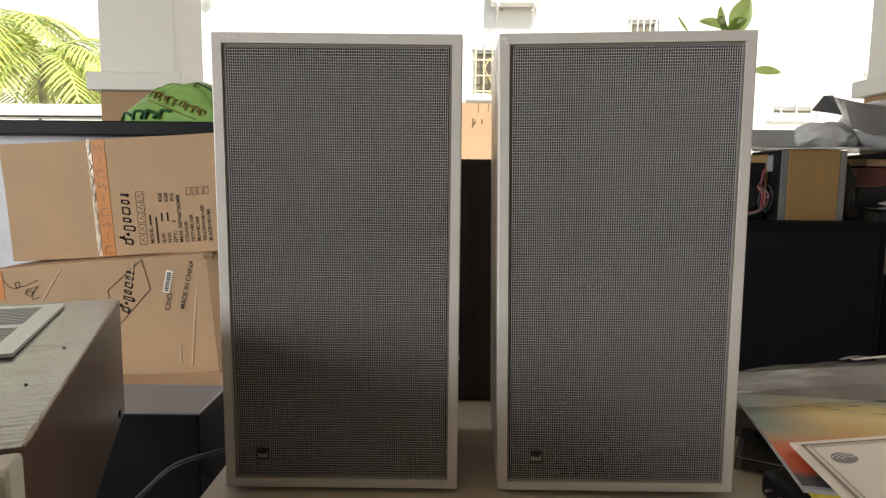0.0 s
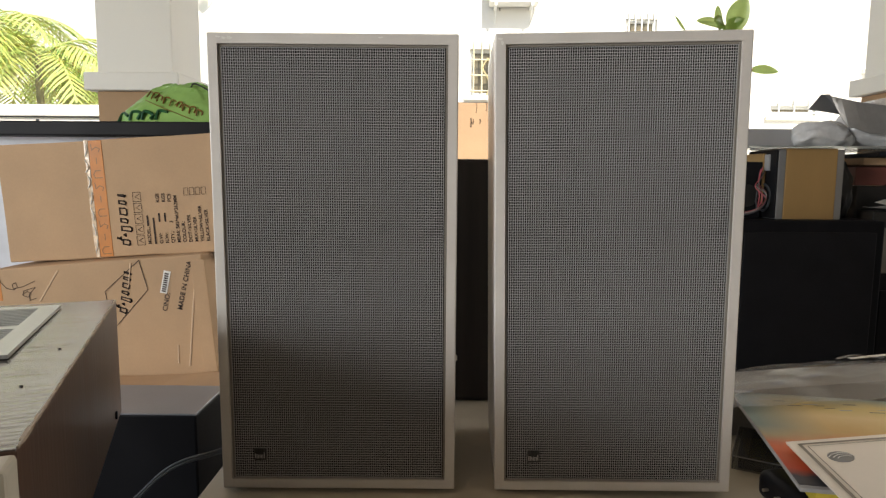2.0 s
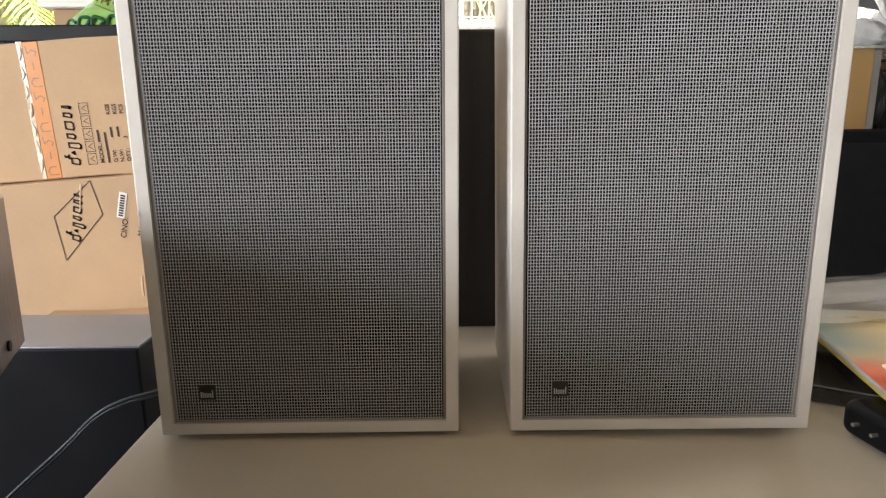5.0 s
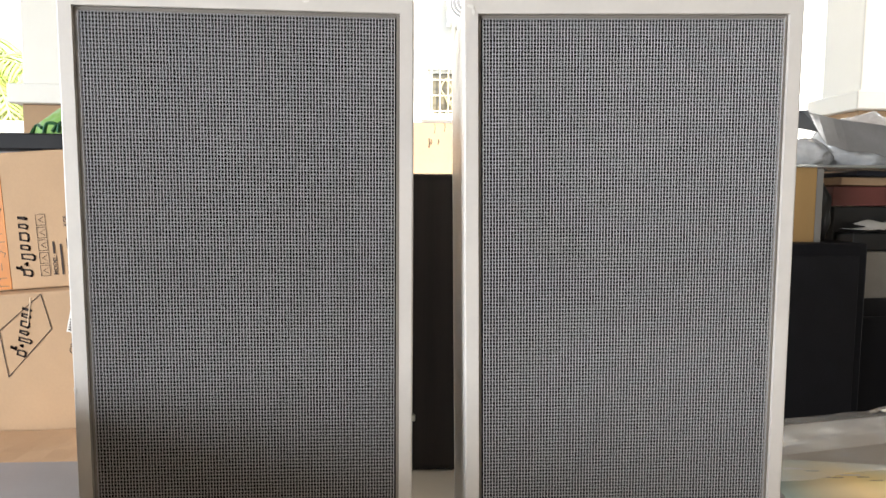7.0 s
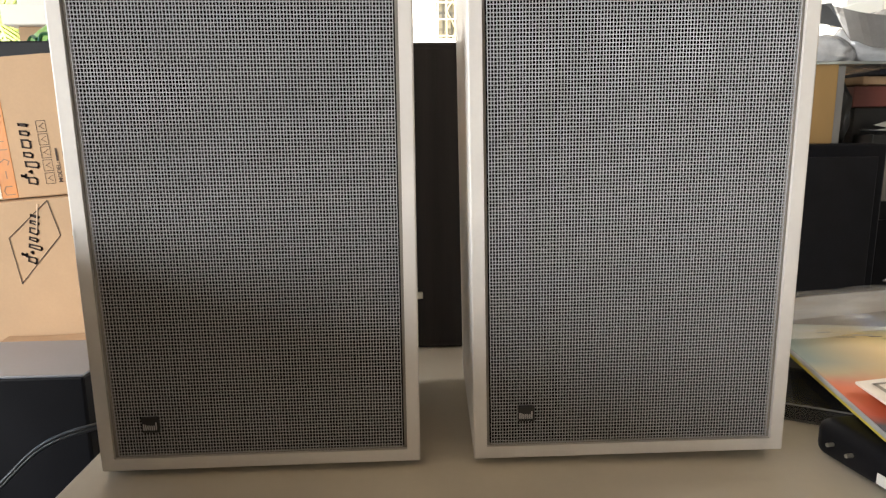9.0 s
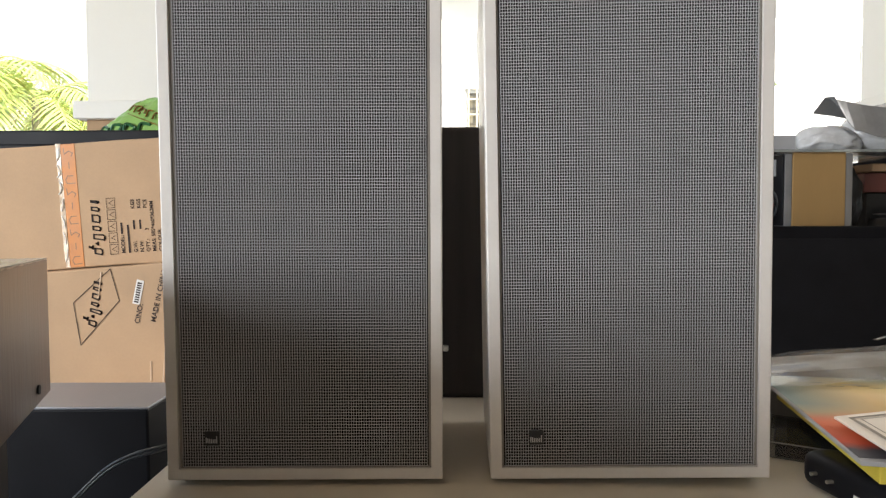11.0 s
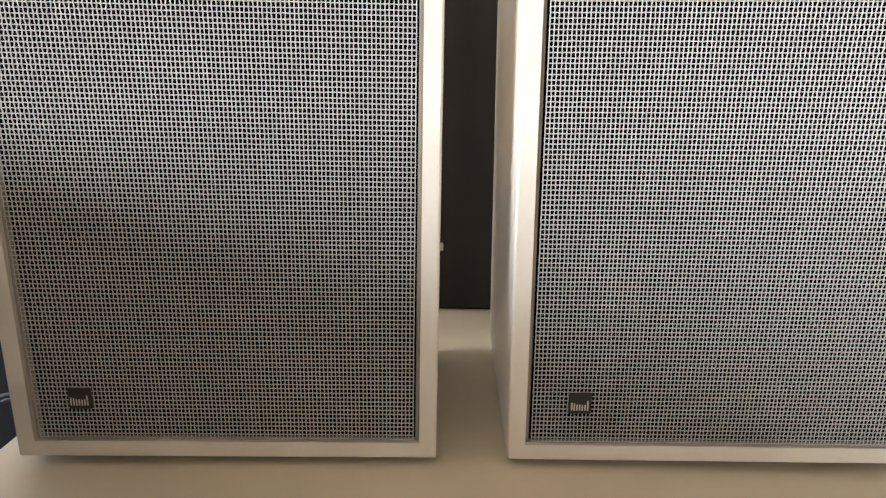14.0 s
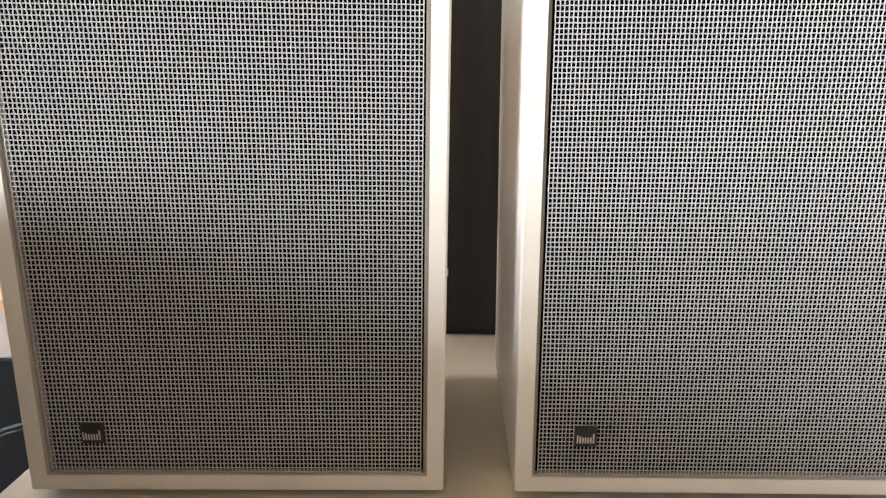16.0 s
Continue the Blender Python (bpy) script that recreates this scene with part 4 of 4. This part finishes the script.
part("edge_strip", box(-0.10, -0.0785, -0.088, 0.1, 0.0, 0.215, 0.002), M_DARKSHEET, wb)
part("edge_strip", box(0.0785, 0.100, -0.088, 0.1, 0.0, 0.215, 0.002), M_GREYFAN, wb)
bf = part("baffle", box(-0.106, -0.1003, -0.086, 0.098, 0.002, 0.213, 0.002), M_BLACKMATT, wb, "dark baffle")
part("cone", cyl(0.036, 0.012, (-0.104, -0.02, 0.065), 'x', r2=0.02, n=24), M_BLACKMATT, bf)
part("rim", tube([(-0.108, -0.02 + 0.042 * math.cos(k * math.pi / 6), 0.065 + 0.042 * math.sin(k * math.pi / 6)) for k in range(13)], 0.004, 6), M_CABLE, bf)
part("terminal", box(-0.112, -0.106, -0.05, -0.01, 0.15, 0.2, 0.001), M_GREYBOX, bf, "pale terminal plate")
for k, mm in enumerate((M_PINK, M_PINK, M_CABLE)):
    part("wire", tube([(-0.12, -0.03 + 0.01 * k, 0.16), (-0.14, -0.05, 0.11), (-0.13 - 0.01 * k, -0.06, 0.06), (-0.17, -0.07 - 0.01 * k, 0.02), (-0.26, -0.05, 0.006)], 0.002, 6), mm, wb)
for k in range(5):
    a = 1.3 * k
    part("wire", tube([(-0.118, -0.04 + 0.012 * k, 0.15 - 0.02 * k), (-0.145 - 0.01 * math.sin(a), -0.06, 0.10), (-0.125, -0.075, 0.065 - 0.01 * math.cos(a)), (-0.16, -0.08 - 0.006 * k, 0.03), (-0.21 - 0.02 * math.sin(a), -0.07, 0.012), (-0.27, -0.04 - 0.01 * k, 0.005)], 0.0016, 6), (M_CABLE, M_PINK, M_GREYFAN, M_RED, M_CABLE)[k], wb)
o2 = thing("small_speaker", pose(1.362, 1.56, 0.270, 0, 0, 4), "small dark loudspeaker with a tan back board", "loudspeaker")
part("body", box(-0.06, 0.05, -0.06, 0.1, 0.0, 0.20, 0.003), M_BLACKMATT, o2)
part("board", box(0.051, 0.062, -0.058, 0.1, 0.05, 0.23, 0.002), M_PLY, o2)
part("cone", cyl(0.04, 0.01, (-0.005, -0.063, 0.08), 'y', r2=0.02, n=24), M_METAL, o2)
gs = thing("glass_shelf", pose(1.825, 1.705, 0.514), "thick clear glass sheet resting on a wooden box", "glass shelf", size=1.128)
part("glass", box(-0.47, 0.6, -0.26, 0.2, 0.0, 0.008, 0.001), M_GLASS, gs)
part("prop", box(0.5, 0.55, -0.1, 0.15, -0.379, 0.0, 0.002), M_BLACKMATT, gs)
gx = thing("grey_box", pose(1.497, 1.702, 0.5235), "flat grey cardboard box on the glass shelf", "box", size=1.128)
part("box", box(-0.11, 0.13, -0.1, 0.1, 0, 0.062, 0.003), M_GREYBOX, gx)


def bag(m, sx, sy, sz, seed, material, label):
    o = thing("plastic_bag", m, label, "plastic bag", "bags on the glass shelf")
    bm = bmesh.new()
    bmesh.ops.create_icosphere(bm, subdivisions=4, radius=1.0)
    for v in bm.verts:
        p = v.co.copy()
        k = Vector((seed, 0, seed))
        v.co = Vector((p.x * sx, p.y * sy, (p.z + 0.75) * sz)) + Vector(noise.noise_vector(p * 1.8 + k)) * 0.3 * min(sx, sz) + Vector(noise.noise_vector(p * 6 + k)) * 0.07 * min(sx, sz)
        v.co.z = max(0.0, v.co.z)
    part("film", bm, material, o, smooth=True)
    return o


M_BAGGREY = mat("grey_polythene", (0.60, 0.60, 0.61), 0.25, var=0.2, scale=20, fine=60, bump=0.5, depth=0.004)
bag(pose(1.652, 1.56, 0.523), 0.11, 0.08, 0.055, 1.3, M_BAGGREY, "crumpled grey polythene bag on the glass shelf")
bag(pose(1.912, 1.58, 0.523), 0.21, 0.12, 0.10, 4.1, M_BAGGREY, "full grey polythene bag on the glass shelf")
# a tent-like fold: a near flap hanging from a ridge, a far flap behind it
ds = bmesh.new()
rows = []
for i in range(25):
    x = i / 24
    ridge = Vector((1.577 + 0.64 * x, 1.46 + 0.02 * math.sin(7 * x), 0.701 - 0.075 * x - 0.05 * x * x))
    near = 0.003 + min(0.10, 0.85 * x) + 0.005 * math.sin(i * 1.3)
    row = [ridge + Vector((0.012 * k, -0.035 * k, -near * k)) for k in (1.0, 0.66, 0.33)] + [ridge]
    for k in (0.25, 0.5, 0.75, 1.0):
        row.append(ridge + Vector((-0.022 * k * (1 - x), 0.03 * k, -0.045 * k)))
    rows.append([ds.verts.new(p + Vector(noise.noise_vector(p * 9)) * 0.003) for p in row])
for p, q in zip(rows, rows[1:]):
    for k in range(7):
        ds.faces.new((p[k], q[k], q[k + 1], p[k + 1]))
g = bmesh.ops.extrude_face_region(ds, geom=ds.faces[:])
for v in [e for e in g["geom"] if isinstance(e, bmesh.types.BMVert)]:
    v.co.z -= 0.003
bmesh.ops.recalc_face_normals(ds, faces=ds.faces[:])
ds = tagged(part("dark_sheet", ds, M_DARKSHEET), "dark grey folded sheet lying over plastic bags", "sheet")
bag(pose(1.712, 1.73, 0.270), 0.065, 0.07, 0.125, 5.5, M_METAL, "dark slumped bag on a black cabinet")
cb = bag(pose(1.945, 1.63, 0.081), 0.15, 0.13, 0.12, 7.7, M_METAL, "dark slumped bag between cabinet and papers")

# boxes and papers stacked beyond the cabinet, under the glass
for k, (x, y, z, w, d, h, mm, lab) in enumerate((
        (2.05, 1.72, 0.081, 0.50, 0.26, 0.305, M_METAL, "dark storage crate on a low cabinet"),
        (2.05, 1.70, 0.389, 0.50, 0.26, 0.07, M_RED, "dull red flat box on a dark crate"),
        (2.05, 1.70, 0.462, 0.49, 0.25, 0.028, M_CARD, "flat brown box on a red box"),
        (2.10, 1.66, 0.493, 0.46, 0.24, 0.018, M_NAVY, "navy soft case under the glass shelf"),
        (2.0, 1.52, 0.081, 0.44, 0.12, 0.155, M_DARKGREY, "pile of grey papers on a dark cabinet"),
        (2.0, 1.52, 0.238, 0.38, 0.11, 0.06, M_METAL, "black soft pouch lying on papers"))):
    nm = ("storage_crate", "red_box", "flat_carton", "soft_case", "paper_pile", "soft_pouch")[k]
    o = thing(nm, pose(x, y, z, 0, 0, (2, -2, 3, -4, 6, -5)[k]), lab, ("crate", "box", "carton", "case", "paper", "pouch")[k])
    part("body", crumpled(box(-w / 2, w / 2, -d / 2, d / 2, 0, h, 0.004), 2, 0.004, 12, k), mm, o)
bag(pose(1.722, 1.56, 0.271), 0.04, 0.05, 0.12, 2.2, M_METAL, "tall limp dark bag beside a wooden box")
for k in range(5):
    o = thing("loose_paper", pose(1.88 + 0.05 * k, 1.50 + 0.02 * (k % 2), 0.314 + 0.008 * k, 12 * math.sin(k * 2.1), 8 * math.cos(k), 25 * k), "curled white paper on a dark pile", "paper", "loose papers")
    part("paper", sheet(-0.07, 0.07, -0.05, 0.05, 6, 4, lambda x, y: 0.012 * math.sin(25 * x + k), 0.0006), M_PAPER, o)

# ---- plant behind the loudspeakers ----
pt = thing("potted_orchid", pose(1.268, 2.107, FLOOR + 0.035), "broad-leaved green plant in a pot on a tall stand", "plant")
part("stand", cyl(0.10, 1.285, (0.15, 0, 0.6075), n=20), M_METAL, pt)
part("pot", cyl(0.09, 0.26, (0.15, 0, 1.38), r2=0.12, n=24), M_TAN, pt)


def leaf_blade(root, tip, width, lift, droop=0.0, n=8):
    bm = bmesh.new()
    a, b = Vector(root), Vector(tip)
    d = b - a
    s = d.cross(Vector((0.2, -1, 0.25))).normalized()
    rows = []
    for i in range(n + 1):
        t = i / n
        p = a + d * t + Vector((0, 0, lift * math.sin(math.pi * t) - droop * t * t))
        w = width * (math.sin(math.pi * min(1, t * 0.9 + 0.1)) ** 0.7) * 0.5
        c = Vector((0, -1, 0)) * w * 0.25
        rows.append([bm.verts.new(p - s * w + c * -1), bm.verts.new(p + c), bm.verts.new(p + s * w - c)])
    for r, q in zip(rows, rows[1:]):
        for k in range(2):
            bm.faces.new((r[k], r[k + 1], q[k + 1], q[k]))
    return bm


# stalks rise from the pot, each to the foot of its blade
for root, tip, w, lift in (((0.273, 0, 1.774), (0.329, 0.0, 1.924), 0.105, 0.0), ((0.218, 0, 1.784), (0.202, 0.0, 1.885), 0.042, 0.0), ((0.243, 0, 1.789), (0.102, -0.02, 1.812), 0.045, 0.012),
                           ((0.243, 0.01, 1.79), (0.176, -0.03, 1.817), 0.05, 0.015), ((0.064, 0, 1.775), (0.016, 0.0, 1.84), 0.016, 0.0), ((0.371, 0, 1.609), (0.48, -0.02, 1.595), 0.045, 0.006),
                           ((0.25, 0.02, 1.78), (0.31, -0.03, 1.82), 0.05, 0.01)):
    part("leaf", leaf_blade(root, tip, w, lift), M_LEAF2, pt, smooth=True)
    part("stalk", tube([(0.15, 0, 1.5), (0.5 * (0.15 + root[0]), 0.01, 0.4 * 1.5 + 0.6 * root[2] - 0.02), root], 0.006, 6), M_LEAF2, pt)

# ---- outside things ----
ac = thing("air_conditioner", pose(1.29, NY - 0.20, 3.085), "white outdoor air-conditioner unit with round grey fan", "air conditioner")
part("body", box(-0.38, 0.38, -0.14, 0.14, 0, 0.6, 0.015, 3), M_WHITEMET, ac)
part("fan_guard", cyl(0.23, 0.02, (-0.11, -0.145, 0.3), 'y', n=36), M_FAN, ac)
for k in range(3):
    bmr = bmesh.new()
    n = 36
    r = 0.08 + 0.06 * k
    part("guard_ring", tube([(-0.11 + r * math.cos(2 * math.pi * i / 12), -0.16, 0.3 + r * math.sin(2 * math.pi * i / 12)) for i in range(13)], 0.005, 6), M_WHITEMET, ac)
    bmr.free()
part("fan_hub", cyl(0.055, 0.02, (-0.11, -0.162, 0.3), 'y', n=20), M_WHITEMET, ac)
part("mark", cyl(0.05, 0.004, (0.24, -0.142, 0.52), 'y', n=20), M_BADGE, ac, "dark oval mark")
for x in (-0.28, 0.28):
    part("bracket", box(x - 0.02, x + 0.02, -0.14, 0.32, -0.04, 0.0), M_WHITEMET, ac)
    part("strut", tube([(x, -0.1, -0.02), (x, 0.1, -0.16), (x, 0.31, -0.3)], 0.014, 6), M_WHITEMET, ac)
part("pipe", tube([(-0.2, 0.2, 0.0), (-0.2, 0.24, -0.2), (-0.2, 0.26, -0.6), (-0.16, 0.27, -0.62)], 0.013, 6), M_GREYFAN, ac)

la = thing("wall_lantern", pose(-3.57, NY - 0.2, 3.18), "black metal wall lantern with clear glass panes", "lantern")
part("cap", cyl(0.14, 0.1, (0, 0, 0.36), r2=0.05, n=6), M_METAL, la)
part("finial", cyl(0.012, 0.12, (0, 0, 0.46), n=8), M_METAL, la)
part("glass", cyl(0.07, 0.22, (0, 0, 0.2), r2=0.11, n=6), M_CLEAR, la)
for k in range(6):
    a = math.pi / 3 * k
    part("rib", tube([(0.07 * math.cos(a), 0.07 * math.sin(a), 0.09), (0.112 * math.cos(a), 0.112 * math.sin(a), 0.31)], 0.008, 5), M_METAL, la)
part("cup", cyl(0.03, 0.08, (0, 0, 0.05), r2=0.075, n=8), M_METAL, la)
part("arm", tube([(0, 0, 0.02), (0.05, 0.06, 0.0), (0.12, 0.19, 0.02)], 0.012, 6), M_METAL, la)


def palm(m, h, fronds, reach, label):
    o = thing("palm_tree", m, label, "palm tree", "palms beyond the yard wall")
    part("trunk", cyl(0.07, h, (0, 0, h / 2), r2=0.045, n=10), M_TRUNK, o)
    for k in range(fronds):
        a = 2.4 * k + random.uniform(-0.3, 0.3)
        up = random.uniform(-0.25, 0.8)
        bm = bmesh.new()
        L = reach * random.uniform(0.8, 1.1)
        mid = []
        for i in range(22):
            t = i / 21
            r = L * t * (1 - 0.25 * t)
            mid.append(Vector((math.cos(a) * r, math.sin(a) * r, h + L * (up * t - (0.55 + 0.4 * up) * t * t))))
        for i in range(2, 21):
            d = (mid[i + 1] - mid[i - 1]).normalized()
            s = d.cross(Vector((0, 0, 1))).normalized()
            ln = 0.34 * L * math.sin(math.pi * (0.12 + 0.82 * i / 21)) ** 0.8
            for sg in (-1, 1):
                tip = mid[i] + s * sg * ln * 0.75 + d * ln * 0.6 + Vector((0, 0, -0.3 * ln + random.uniform(-0.05, 0.05)))
                w = d * 0.022
                half = (mid[i] + tip) / 2 + Vector((0, 0, 0.05 * ln))
                q = [bm.verts.new(p) for p in (mid[i] - w, mid[i] + w, half + w, half - w, tip)]
                bm.faces.new((q[0], q[1], q[2], q[3]))
                bm.faces.new((q[3], q[2], q[4]))
        tube(mid[::3], 0.014, 5, bm)
        part("frond", bm, M_LEAF, o)
    return o


palm(pose(-5.5, 8.3, FLOOR - 0.12), 2.95, 24, 2.0, "yellow-green feathery palm in bright sun")
palm(pose(-7.3, 9.6, FLOOR - 0.12), 3.6, 22, 2.3, "tall yellow-green palm in bright sun")
palm(pose(-6.4, 11.2, FLOOR - 0.12), 2.7, 20, 2.0, "low yellow-green palm in bright sun")
